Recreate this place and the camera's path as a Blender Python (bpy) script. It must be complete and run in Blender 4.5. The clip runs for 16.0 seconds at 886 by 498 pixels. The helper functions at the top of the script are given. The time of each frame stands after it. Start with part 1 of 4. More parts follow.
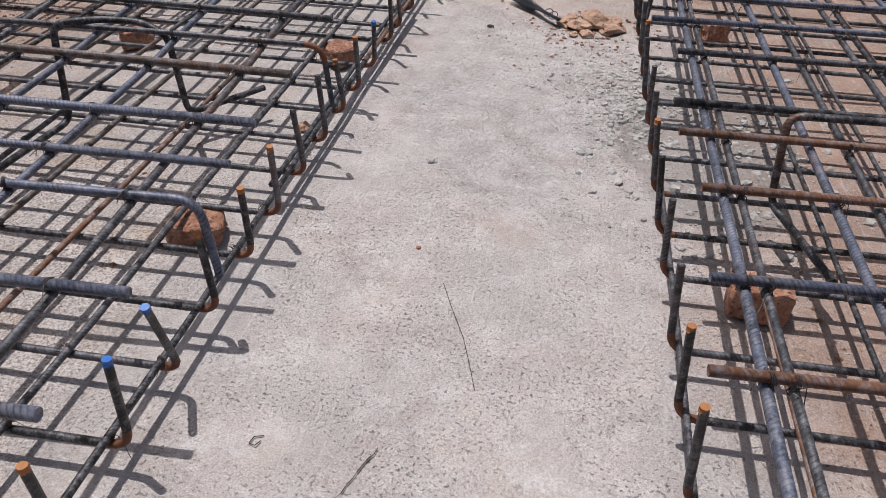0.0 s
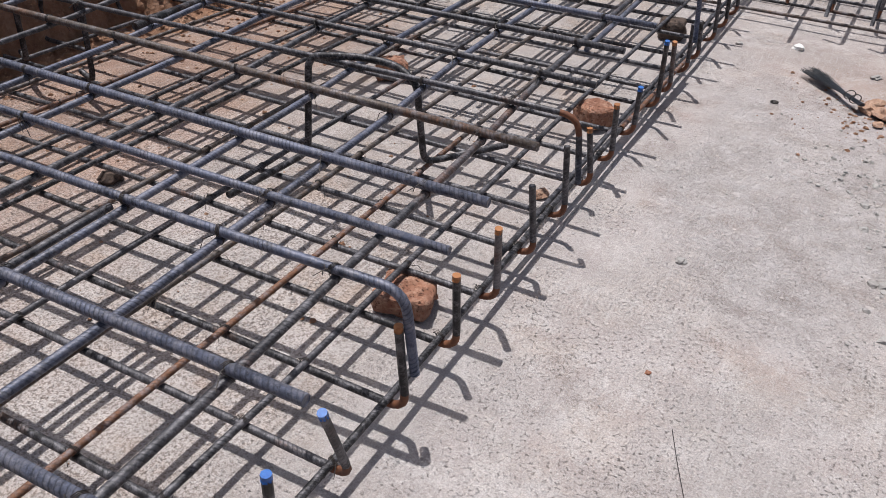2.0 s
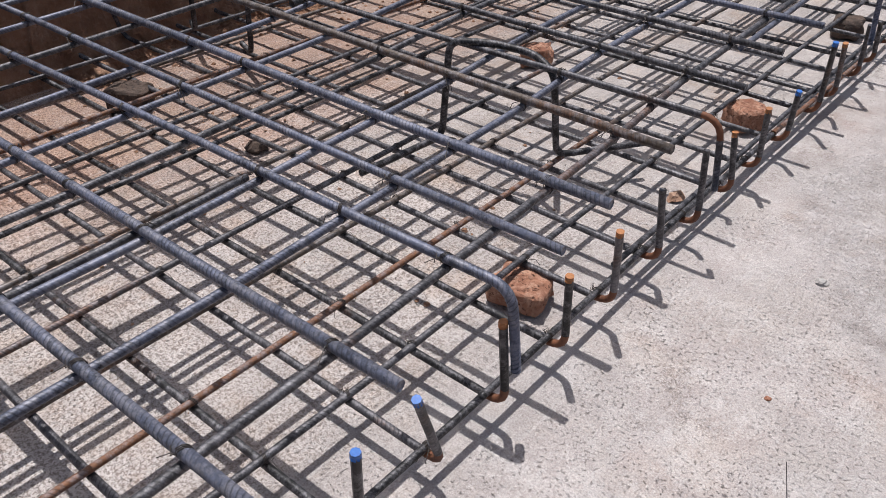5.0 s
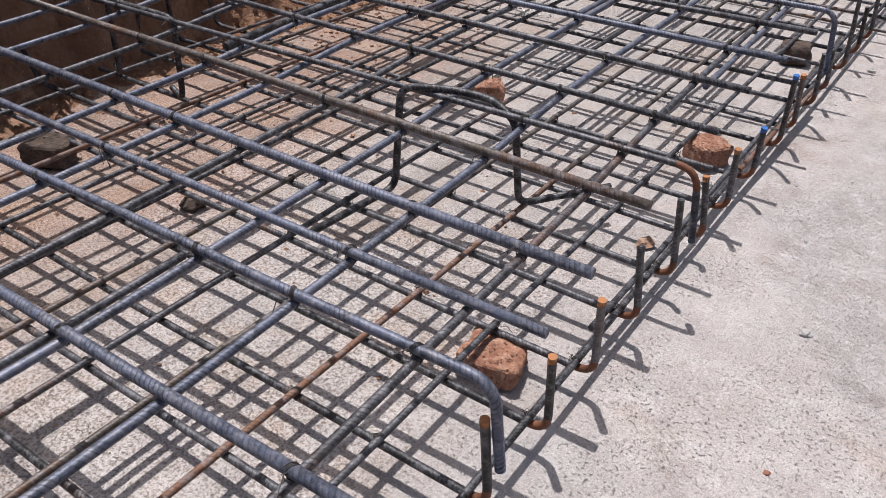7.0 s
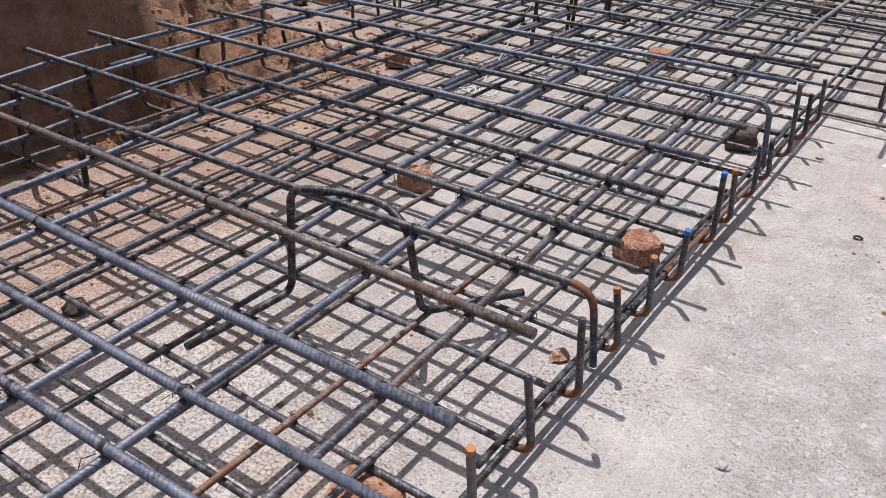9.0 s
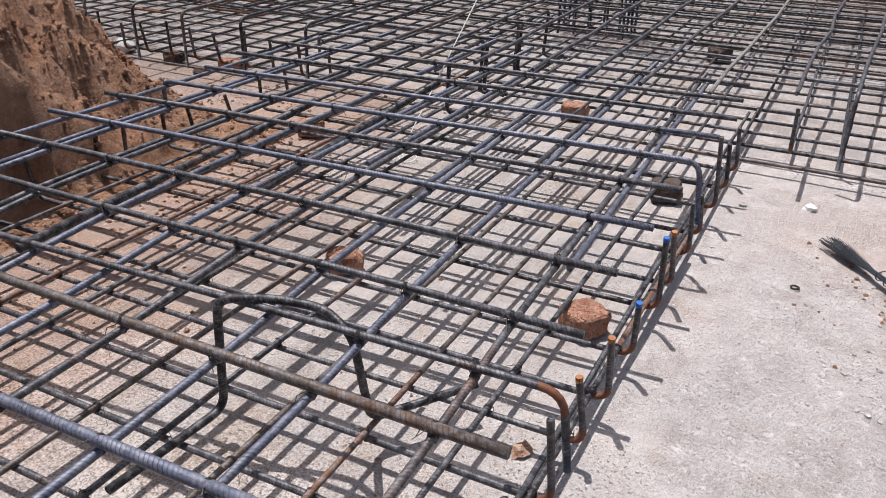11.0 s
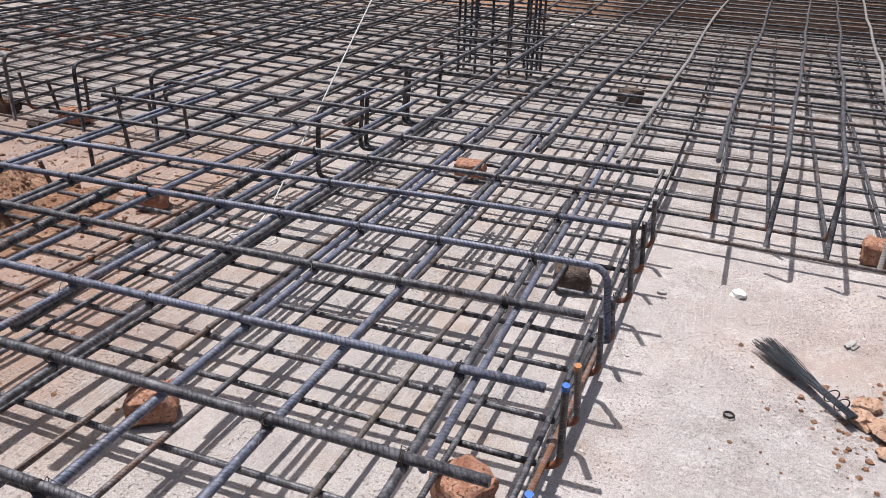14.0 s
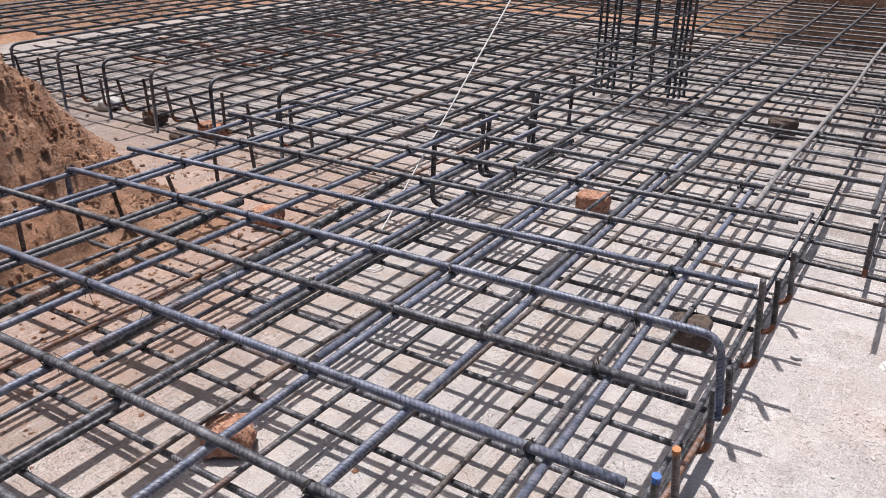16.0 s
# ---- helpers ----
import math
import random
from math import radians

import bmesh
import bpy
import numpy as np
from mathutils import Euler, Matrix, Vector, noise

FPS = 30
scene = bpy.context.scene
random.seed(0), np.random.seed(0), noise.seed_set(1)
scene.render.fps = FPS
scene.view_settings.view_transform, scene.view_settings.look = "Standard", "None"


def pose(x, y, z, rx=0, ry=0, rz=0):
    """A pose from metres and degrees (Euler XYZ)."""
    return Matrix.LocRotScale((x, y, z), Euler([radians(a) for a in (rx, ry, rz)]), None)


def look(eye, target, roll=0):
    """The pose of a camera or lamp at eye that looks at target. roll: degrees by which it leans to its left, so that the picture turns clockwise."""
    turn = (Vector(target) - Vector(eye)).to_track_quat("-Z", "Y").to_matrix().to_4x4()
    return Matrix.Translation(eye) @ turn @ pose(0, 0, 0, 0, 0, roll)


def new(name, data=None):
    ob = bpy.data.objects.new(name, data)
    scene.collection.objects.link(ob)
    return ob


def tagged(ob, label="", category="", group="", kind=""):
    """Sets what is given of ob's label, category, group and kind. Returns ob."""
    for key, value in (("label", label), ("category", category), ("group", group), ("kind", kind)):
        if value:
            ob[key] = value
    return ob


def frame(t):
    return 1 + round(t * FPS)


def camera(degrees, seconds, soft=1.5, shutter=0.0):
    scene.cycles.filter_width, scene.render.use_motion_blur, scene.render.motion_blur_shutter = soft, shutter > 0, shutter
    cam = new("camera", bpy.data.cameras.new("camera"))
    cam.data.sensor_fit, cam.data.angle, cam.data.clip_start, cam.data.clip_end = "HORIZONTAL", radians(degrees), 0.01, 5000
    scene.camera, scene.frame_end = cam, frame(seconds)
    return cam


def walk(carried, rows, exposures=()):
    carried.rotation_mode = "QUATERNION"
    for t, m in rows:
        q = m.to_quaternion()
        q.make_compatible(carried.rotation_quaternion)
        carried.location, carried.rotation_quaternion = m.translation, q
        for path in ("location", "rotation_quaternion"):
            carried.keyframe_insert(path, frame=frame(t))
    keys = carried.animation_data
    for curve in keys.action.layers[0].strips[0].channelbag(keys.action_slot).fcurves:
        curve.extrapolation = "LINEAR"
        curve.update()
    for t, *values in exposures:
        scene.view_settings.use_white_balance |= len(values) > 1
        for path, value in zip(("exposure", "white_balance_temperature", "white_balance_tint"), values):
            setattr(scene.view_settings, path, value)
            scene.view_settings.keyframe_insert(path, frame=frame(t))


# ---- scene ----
cam = camera(59.67, 16.0, soft=0.75)
PATH = [
    (0, (-0.131, 1.113, 1.208), (-0.363, 2.724, 0.045), 2.49),
    (0.5, (-0.180, 1.176, 1.201), (-0.475, 2.795, 0.064), 2.96),
    (1, (-0.265, 1.263, 1.198), (-0.608, 2.879, 0.071), 2.42),
    (1.5, (-0.297, 1.314, 1.194), (-0.776, 2.895, 0.066), 1.50),
    (2, (-0.262, 1.420, 1.193), (-1.024, 2.883, 0.063), 2.43),
    (2.5, (-0.253, 1.475, 1.182), (-1.160, 2.850, 0.048), 2.26),
    (3, (-0.254, 1.477, 1.184), (-1.235, 2.787, 0.034), 1.79),
    (3.5, (-0.255, 1.455, 1.194), (-1.270, 2.720, 0.022), 1.54),
    (3.7, (-0.243, 1.454, 1.198), (-1.277, 2.698, 0.020), 1.04),
    (6, (-0.231, 1.505, 1.211), (-1.270, 2.743, 0.034), 0.46),
    (6.5, (-0.308, 1.548, 1.211), (-1.299, 2.833, 0.042), 1.13),
    (7, (-0.392, 1.592, 1.211), (-1.332, 2.938, 0.069), 1.18),
    (7.5, (-0.396, 1.658, 1.218), (-1.314, 3.033, 0.092), 1.92),
    (8, (-0.319, 1.801, 1.211), (-1.257, 3.194, 0.126), 1.36),
    (8.5, (-0.316, 1.879, 1.238), (-1.272, 3.276, 0.173), 1.58),
    (8.7, (-0.312, 1.889, 1.242), (-1.284, 3.293, 0.201), 1.42),
    (10.8, (-0.425, 2.009, 1.271), (-1.341, 3.526, 0.343), 0.58),
    (11, (-0.466, 2.014, 1.283), (-1.283, 3.594, 0.367), 0.57),
    (11.5, (-0.502, 2.056, 1.297), (-1.220, 3.695, 0.402), 0.60),
    (12, (-0.482, 2.219, 1.292), (-1.192, 3.868, 0.410), -0.24),
    (12.5, (-0.466, 2.344, 1.287), (-1.173, 4.002, 0.421), -0.04),
    (13, (-0.546, 2.473, 1.268), (-1.252, 4.134, 0.407), 0.20),
    (13.5, (-0.580, 2.580, 1.267), (-1.212, 4.273, 0.411), 1.70),
    (14, (-0.566, 2.688, 1.269), (-1.219, 4.371, 0.406), 1.73),
    (14.5, (-0.529, 2.781, 1.286), (-1.351, 4.385, 0.420), 0.89),
    (15, (-0.538, 2.838, 1.290), (-1.422, 4.407, 0.420), 0.85),
    (15.5, (-0.540, 2.864, 1.288), (-1.448, 4.421, 0.421), 1.20),
    (16, (-0.536, 2.890, 1.282), (-1.516, 4.419, 0.444), 0.43),
]
EXPOSURES = [(0.0, -0.20), (1.5, -0.09), (2.2, -0.12), (3.5, -0.06), (7.0, 0.09), (11.0, 0.22), (14.0, 0.30), (16.0, 0.42)]
walk(cam, [(t, look(eye, target, roll)) for t, eye, target, roll in PATH], EXPOSURES)

STRING_A, STRING_B = (-2.255, 5.10, 0.05), (-1.96, 6.97, 2.0)

# ---- world, sun and exposure ----
SUN_DIR = Vector((0.225, -0.135, -1.0)).normalized()      # the way the light travels
sun_el = math.asin(-SUN_DIR.z)
sun_az = math.atan2(-SUN_DIR.x, -SUN_DIR.y)             # from north (+y), clockwise
world = bpy.data.worlds.new("sky")
scene.world = world
world.use_nodes = True
wn = world.node_tree.nodes
sky = wn.new("ShaderNodeTexSky")
sky.sky_type = 'NISHITA'
sky.sun_disc = False
sky.sun_elevation = sun_el
sky.sun_rotation = sun_az
sky.air_density, sky.dust_density, sky.ozone_density = 1.0, 4.0, 0.7
wn["Background"].inputs["Strength"].default_value = 0.096
world.node_tree.links.new(sky.outputs[0], wn["Background"].inputs["Color"])
sun = new("sun", bpy.data.lights.new("sun", 'SUN'))
sun.data.energy, sun.data.angle, sun.data.color = 4.30, radians(0.5), (1.0, 0.975, 0.965)
sun.rotation_euler = SUN_DIR.to_track_quat("-Z", "Y").to_euler()


# ---- materials ----
def material(name):
    m = bpy.data.materials.new(name)
    m.use_nodes = True
    nt = m.node_tree
    return m, nt, nt.nodes["Principled BSDF"]


def node(nt, kind, **props):
    n = nt.nodes.new(kind)
    for k, v in props.items():
        if k in n.inputs:
            n.inputs[k].default_value = v
    return n


def noise_tex(nt, vec, scale, detail=6.0, rough=0.6):
    n = node(nt, "ShaderNodeTexNoise", Scale=scale, Detail=detail, Roughness=rough)
    nt.links.new(vec, n.inputs["Vector"])
    return n.outputs["Fac"]


def ramp(nt, fac, stops):
    r = nt.nodes.new("ShaderNodeValToRGB")
    els = r.color_ramp.elements
    while len(els) < len(stops):
        els.new(0.5)
    for e, (p, c) in zip(els, stops):
        e.position = p
        e.color = (*c, 1) if len(c) == 3 else c
    nt.links.new(fac, r.inputs["Fac"])
    return r.outputs["Color"]


def grey(nt, fac, a, b):
    return ramp(nt, fac, [(a, (0, 0, 0)), (b, (1, 1, 1))])


def mix(nt, fac, a, b, blend='MIX'):
    n = nt.nodes.new("ShaderNodeMix")
    n.data_type, n.blend_type = 'RGBA', blend
    for sock, v in ((n.inputs[0], fac), (n.inputs[6], a), (n.inputs[7], b)):
        if isinstance(v, bpy.types.NodeSocket):
            nt.links.new(v, sock)
        elif isinstance(v, (int, float)):
            sock.default_value = v
        else:
            sock.default_value = (*v, 1)
    return n.outputs[2]


def calc(nt, op, a, b=None):
    n = nt.nodes.new("ShaderNodeMath")
    n.operation = op
    for sock, v in zip(n.inputs, (a, b)):
        if v is None:
            continue
        if isinstance(v, bpy.types.NodeSocket):
            nt.links.new(v, sock)
        else:
            sock.default_value = v
    return n.outputs[0]


def bump(nt, bsdf, height, strength, dist, below=None):
    b = node(nt, "ShaderNodeBump", Strength=strength, Distance=dist)
    nt.links.new(height, b.inputs["Height"])
    if below is not None:
        nt.links.new(below, b.inputs["Normal"])
    nt.links.new(b.outputs[0], bsdf.inputs["Normal"])
    return b.outputs[0]


def place(nt):
    return nt.nodes.new("ShaderNodeNewGeometry").outputs["Position"]


def steel(name, dark, light, rust_amount, metal=0.35, rough=0.50):
    """Ribbed reinforcing steel: mill scale with rust patches; the UV runs in metres along the bar."""
    m, nt, b = material(name)
    pos = place(nt)
    big = noise_tex(nt, pos, 6.0, 4)
    fine = noise_tex(nt, pos, 90.0, 5, 0.7)
    base = mix(nt, grey(nt, big, 0.35, 0.68), dark, light)
    base = mix(nt, grey(nt, fine, 0.35, 0.75), base, [c * 1.5 for c in light])
    rnd = nt.nodes.new("ShaderNodeObjectInfo").outputs["Random"]
    patch = calc(nt, 'ADD', noise_tex(nt, pos, 3.5, 6, 0.7), calc(nt, 'MULTIPLY', rnd, 0.18))
    rust = mix(nt, grey(nt, fine, 0.3, 0.7), (0.10, 0.042, 0.020), (0.22, 0.095, 0.045))
    fac = grey(nt, patch, 0.80 - rust_amount, 0.98 - rust_amount)
    col = mix(nt, fac, base, rust)
    uv = nt.nodes.new("ShaderNodeUVMap").outputs[0]
    sep = nt.nodes.new("ShaderNodeSeparateXYZ")
    nt.links.new(uv, sep.inputs[0])
    turn = calc(nt, 'ADD', calc(nt, 'MULTIPLY', sep.outputs[0], 2 * math.pi / 0.0105), calc(nt, 'MULTIPLY', sep.outputs[1], 2 * math.pi * 3))
    rib = calc(nt, 'POWER', calc(nt, 'ABSOLUTE', calc(nt, 'SINE', calc(nt, 'MULTIPLY', turn, 0.5))), 9.0)
    rib = calc(nt, 'MULTIPLY', rib, grey(nt, noise_tex(nt, pos, 14.0, 4, 0.6), 0.32, 0.62))
    dust = grey(nt, noise_tex(nt, pos, 40.0, 8, 0.78), 0.46, 0.60)
    col = mix(nt, calc(nt, 'MULTIPLY', dust, 0.45), col, (0.31, 0.30, 0.325))
    scale = grey(nt, noise_tex(nt, pos, 34.0, 5, 0.7), 0.56, 0.66)
    col = mix(nt, calc(nt, 'MULTIPLY', scale, 0.6), col, [c * 0.8 for c in dark])
    col = mix(nt, calc(nt, 'MULTIPLY', rib, 0.68), col, [c * 0.9 for c in dark])
    nt.links.new(col, b.inputs["Base Color"])
    nt.links.new(calc(nt, 'MULTIPLY', calc(nt, 'SUBTRACT', 1.0, fac), metal), b.inputs["Metallic"])
    nt.links.new(calc(nt, 'ADD', calc(nt, 'MULTIPLY', fine, 0.25), rough - 0.08), b.inputs["Roughness"])
    seam = calc(nt, 'POWER', calc(nt, 'ABSOLUTE', calc(nt, 'COSINE', calc(nt, 'MULTIPLY', sep.outputs[1], 2 * math.pi))), 30.0)
    hgt = calc(nt, 'MAXIMUM', rib, seam)
    n1 = bump(nt, b, hgt, 0.40, 0.0009)
    bump(nt, b, fine, 0.6, 0.0010, n1)
    return m


STEEL_BLUE = steel("steel_blue", (0.010, 0.012, 0.018), (0.112, 0.123, 0.172), 0.05)
STEEL_GREY = steel("steel_grey", (0.008, 0.008, 0.010), (0.064, 0.062, 0.069), 0.09)
STEEL_BROWN = steel("steel_brown", (0.042, 0.033, 0.028), (0.085, 0.066, 0.054), 0.18, 0.35, 0.5)
STEEL_RUST = steel("steel_rust", (0.055, 0.032, 0.024), (0.10, 0.055, 0.037), 0.45, 0.1, 0.65)
STEEL_DUSTY = steel("steel_dusty", (0.060, 0.054, 0.050), (0.215, 0.200, 0.188), 0.08, 0.15, 0.7)
STEEL_DARK = steel("steel_dark", (0.007, 0.007, 0.008), (0.022, 0.021, 0.023), 0.10, 0.4, 0.5)


def painted(name, a, b, scale=60.0, rough=0.6, depth=0.0008):
    m, nt, bs = material(name)
    pos = place(nt)
    f = noise_tex(nt, pos, scale, 7, 0.65)
    g = noise_tex(nt, pos, scale / 9, 4)
    nt.links.new(mix(nt, grey(nt, calc(nt, 'MULTIPLY', calc(nt, 'ADD', f, g), 0.5), 0.35, 0.65), a, b), bs.inputs["Base Color"])
    bs.inputs["Roughness"].default_value = rough
    bump(nt, bs, f, 0.6, depth)
    return m


BEND_RUST = painted("bend_rust", (0.075, 0.028, 0.015), (0.20, 0.075, 0.034), 120.0, 0.75)
TIP_BLUE = painted("tip_blue", (0.012, 0.085, 0.34), (0.02, 0.14, 0.46), 200.0, 0.45)
TIP_ORANGE = painted("tip_orange", (0.26, 0.095, 0.03), (0.42, 0.18, 0.065), 200.0, 0.7)
WIRE = painted("wire", (0.016, 0.015, 0.015), (0.055, 0.040, 0.034), 300.0, 0.5, 0.0003)
WIRE_BLUE = painted("wire_blue_black", (0.018, 0.022, 0.03), (0.06, 0.068, 0.085), 300.0, 0.4, 0.0003)
CORD = painted("cord", (0.62, 0.60, 0.56), (0.80, 0.78, 0.75), 400.0, 0.8, 0.0004)
TIMBER = painted("wet_timber", (0.012, 0.013, 0.015), (0.035, 0.036, 0.04), 40.0, 0.4, 0.001)
PAPER = painted("paper", (0.62, 0.62, 0.60), (0.80, 0.79, 0.77), 60.0, 0.8)


def brick_material(name, a, b, c):
    m, nt, bs = material(name)
    pos = place(nt)
    f = noise_tex(nt, pos, 45.0, 8, 0.7)
    g = noise_tex(nt, pos, 9.0, 4)
    col = mix(nt, grey(nt, g, 0.35, 0.65), a, b)
    col = mix(nt, grey(nt, f, 0.45, 0.8), col, c)
    pits = grey(nt, noise_tex(nt, pos, 130.0, 3), 0.32, 0.42)
    col = mix(nt, pits, [v * 0.55 for v in a], col)
    nt.links.new(col, bs.inputs["Base Color"])
    bs.inputs["Roughness"].default_value = 0.95
    bump(nt, bs, calc(nt, 'ADD', f, calc(nt, 'MULTIPLY', pits, 0.5)), 1.0, 0.009)
    return m


BRICK = brick_material("brick", (0.23, 0.097, 0.060), (0.38, 0.185, 0.118), (0.58, 0.37, 0.265))
BRICK_DARK = brick_material("brick_dark", (0.055, 0.04, 0.035), (0.10, 0.07, 0.055), (0.16, 0.11, 0.085))
CLAY = brick_material("clay_lump", (0.37, 0.215, 0.145), (0.50, 0.32, 0.225), (0.56, 0.41, 0.32))
GRAVEL = painted("gravel", (0.22, 0.21, 0.20), (0.47, 0.45, 0.43), 30.0, 0.9, 0.002)


FLAKE = painted("mortar_flake", (0.38, 0.34, 0.315), (0.55, 0.50, 0.475), 40.0, 0.95, 0.002)


def soil_material():
    m, nt, bs = material("soil")
    pos = place(nt)
    big = noise_tex(nt, pos, 1.6, 5)
    mid = noise_tex(nt, pos, 9.0, 8, 0.65)
    fine = noise_tex(nt, pos, 55.0, 8, 0.7)
    col = ramp(nt, mid, [(0.25, (0.16, 0.080, 0.047)), (0.5, (0.40, 0.225, 0.142)), (0.75, (0.57, 0.360, 0.250))])
    col = mix(nt, grey(nt, big, 0.4, 0.65), col, mix(nt, 0.5, col, (0.30, 0.125, 0.060)))
    col = mix(nt, calc(nt, 'MULTIPLY', grey(nt, fine, 0.5, 0.8), 0.5), col, (0.62, 0.45, 0.34))
    nt.links.new(col, bs.inputs["Base Color"])
    bs.inputs["Roughness"].default_value = 0.95
    n1 = bump(nt, bs, mid, 1.0, 0.07)
    bump(nt, bs, fine, 1.0, 0.02, n1)
    return m


SOIL = soil_material()


def concrete_material():
    """Lean concrete: pale, gritty, with trowel marks, damp grey patches and red soil trodden in along the banks."""
    m, nt, bs = material("lean_concrete")
    pos = place(nt)
    sep = nt.nodes.new("ShaderNodeSeparateXYZ")
    nt.links.new(pos, sep.inputs[0])
    big = noise_tex(nt, pos, 1.3, 6, 0.6)
    mid = noise_tex(nt, pos, 6.0, 8, 0.65)
    fine = noise_tex(nt, pos, 60.0, 8, 0.7)
    stretch = nt.nodes.new("ShaderNodeMapping")
    stretch.inputs["Scale"].default_value = (9.0, 1.6, 1.0)
    stretch.inputs["Rotation"].default_value = (0, 0, 0.5)
    nt.links.new(pos, stretch.inputs[0])
    marks = noise_tex(nt, stretch.outputs[0], 2.2, 7, 0.7)
    col = ramp(nt, mid, [(0.28, (0.53, 0.475, 0.455)), (0.5, (0.64, 0.585, 0.565)), (0.72, (0.74, 0.69, 0.67))])
    col = mix(nt, calc(nt, 'MULTIPLY', grey(nt, marks, 0.40, 0.66), 0.50), col, (0.70, 0.665, 0.645))
    wob2 = nt.nodes.new("ShaderNodeVectorMath")
    wob2.operation = 'MULTIPLY_ADD'
    bend = node(nt, "ShaderNodeTexNoise", Scale=3.0, Detail=5.0)
    nt.links.new(pos, bend.inputs["Vector"])
    nt.links.new(bend.outputs["Color"], wob2.inputs[0])
    wob2.inputs[1].default_value = (0.05, 0.05, 0.0)
    nt.links.new(pos, wob2.inputs[2])
    grey_patch = grey(nt, big, 0.50, 0.58)
    cream = grey(nt, noise_tex(nt, wob2.outputs[0], 3.2, 7, 0.72), 0.50, 0.60)
    col = mix(nt, calc(nt, 'MULTIPLY', cream, 0.50), col, (0.75, 0.675, 0.615))
    pinkish = grey(nt, noise_tex(nt, wob2.outputs[0], 1.9, 6, 0.7), 0.52, 0.64)
    col = mix(nt, calc(nt, 'MULTIPLY', pinkish, 0.48), col, (0.58, 0.475, 0.42))
    col = mix(nt, calc(nt, 'MULTIPLY', grey_patch, 0.22), col, (0.50, 0.45, 0.42))
    flake = node(nt, "ShaderNodeTexVoronoi", Scale=38.0)
    flake.feature = 'F1'
    wob = nt.nodes.new("ShaderNodeVectorMath")
    wob.operation = 'ADD'
    shift = node(nt, "ShaderNodeTexNoise", Scale=14.0, Detail=4.0)
    nt.links.new(pos, shift.inputs["Vector"])
    nt.links.new(pos, wob.inputs[0])
    nt.links.new(shift.outputs["Color"], wob.inputs[1])
    nt.links.new(wob.outputs[0], flake.inputs["Vector"])
    rough_zone = grey(nt, noise_tex(nt, pos, 2.6, 5, 0.65), 0.44, 0.62)
    scab = calc(nt, 'MULTIPLY', grey(nt, flake.outputs["Color"], 0.45, 0.70), rough_zone)
    col = mix(nt, calc(nt, 'MULTIPLY', scab, 0.55), col, (0.70, 0.665, 0.63))
    # red soil stain, towards the cut banks and under the side mat
    warp = calc(nt, 'MULTIPLY', calc(nt, 'SUBTRACT', noise_tex(nt, pos, 1.1, 6, 0.65), 0.5), 3.0)
    inner = nt.nodes.new("ShaderNodeMapRange")
    for i, v in ((1, 4.2), (2, 4.9), (3, 0.0), (4, 0.35)):
        inner.inputs[i].default_value = v
    nt.links.new(sep.outputs[1], inner.inputs[0])
    edge = calc(nt, 'ADD', calc(nt, 'ADD', sep.outputs[0], inner.outputs[0]), calc(nt, 'MULTIPLY', warp, 0.5))
    left = nt.nodes.new("ShaderNodeMapRange")
    for i, v in ((1, -1.72), (2, -2.36), (3, 0.0), (4, 1.0)):
        left.inputs[i].default_value = v
    nt.links.new(edge, left.inputs[0])
    right = nt.nodes.new("ShaderNodeMapRange")
    for i, v in ((1, 0.22), (2, 0.60), (3, 0.0), (4, 0.9)):
        right.inputs[i].default_value = v
    nt.links.new(calc(nt, 'ADD', sep.outputs[0], calc(nt, 'MULTIPLY', warp, 0.35)), right.inputs[0])
    spots = grey(nt, noise_tex(nt, pos, 2.3, 7, 0.7), 0.56, 0.70)
    rear = nt.nodes.new("ShaderNodeMapRange")
    for i, v in ((1, 6.3), (2, 5.75), (3, 0.10), (4, 1.0)):
        rear.inputs[i].default_value = v
    nt.links.new(calc(nt, 'ADD', sep.outputs[1], calc(nt, 'MULTIPLY', warp, 0.3)), rear.inputs[0])
    heap = nt.nodes.new("ShaderNodeVectorMath")
    heap.operation = 'DISTANCE'
    nt.links.new(pos, heap.inputs[0])
    heap.inputs[1].default_value = (0.05, 4.85, 0.0)
    around = nt.nodes.new("ShaderNodeMapRange")
    for i, v in ((1, 0.85), (2, 0.10), (3, 0.0), (4, 0.75)):
        around.inputs[i].default_value = v
    nt.links.new(calc(nt, 'ADD', heap.outputs["Value"], calc(nt, 'MULTIPLY', warp, 0.35)), around.inputs[0])
    spots = calc(nt, 'MAXIMUM', spots, calc(nt, 'MULTIPLY', around.outputs[0], 1.6))
    stain = calc(nt, 'MAXIMUM', calc(nt, 'MULTIPLY', calc(nt, 'MAXIMUM', left.outputs[0], right.outputs[0]), rear.outputs[0]), calc(nt, 'MULTIPLY', spots, 0.35))
    red = ramp(nt, mid, [(0.3, (0.34, 0.175, 0.105)), (0.55, (0.47, 0.280, 0.190)), (0.75, (0.57, 0.40, 0.30))])
    col = mix(nt, calc(nt, 'MULTIPLY', stain, 0.85), col, red)
    # floor colour drawn darker and browner towards the far end, sooner on the left
    far = nt.nodes.new("ShaderNodeMapRange")
    for i, v in ((1, 5.7), (2, 8.2), (3, 0.0), (4, 1.0)):
        far.inputs[i].default_value = v
    side = calc(nt, 'MULTIPLY', calc(nt, 'MAXIMUM', calc(nt, 'SUBTRACT', -2.6, sep.outputs[0]), 0.0), 1.1)
    nt.links.new(calc(nt, 'ADD', calc(nt, 'ADD', sep.outputs[1], side), calc(nt, 'MULTIPLY', warp, 1.6)), far.inputs[0])
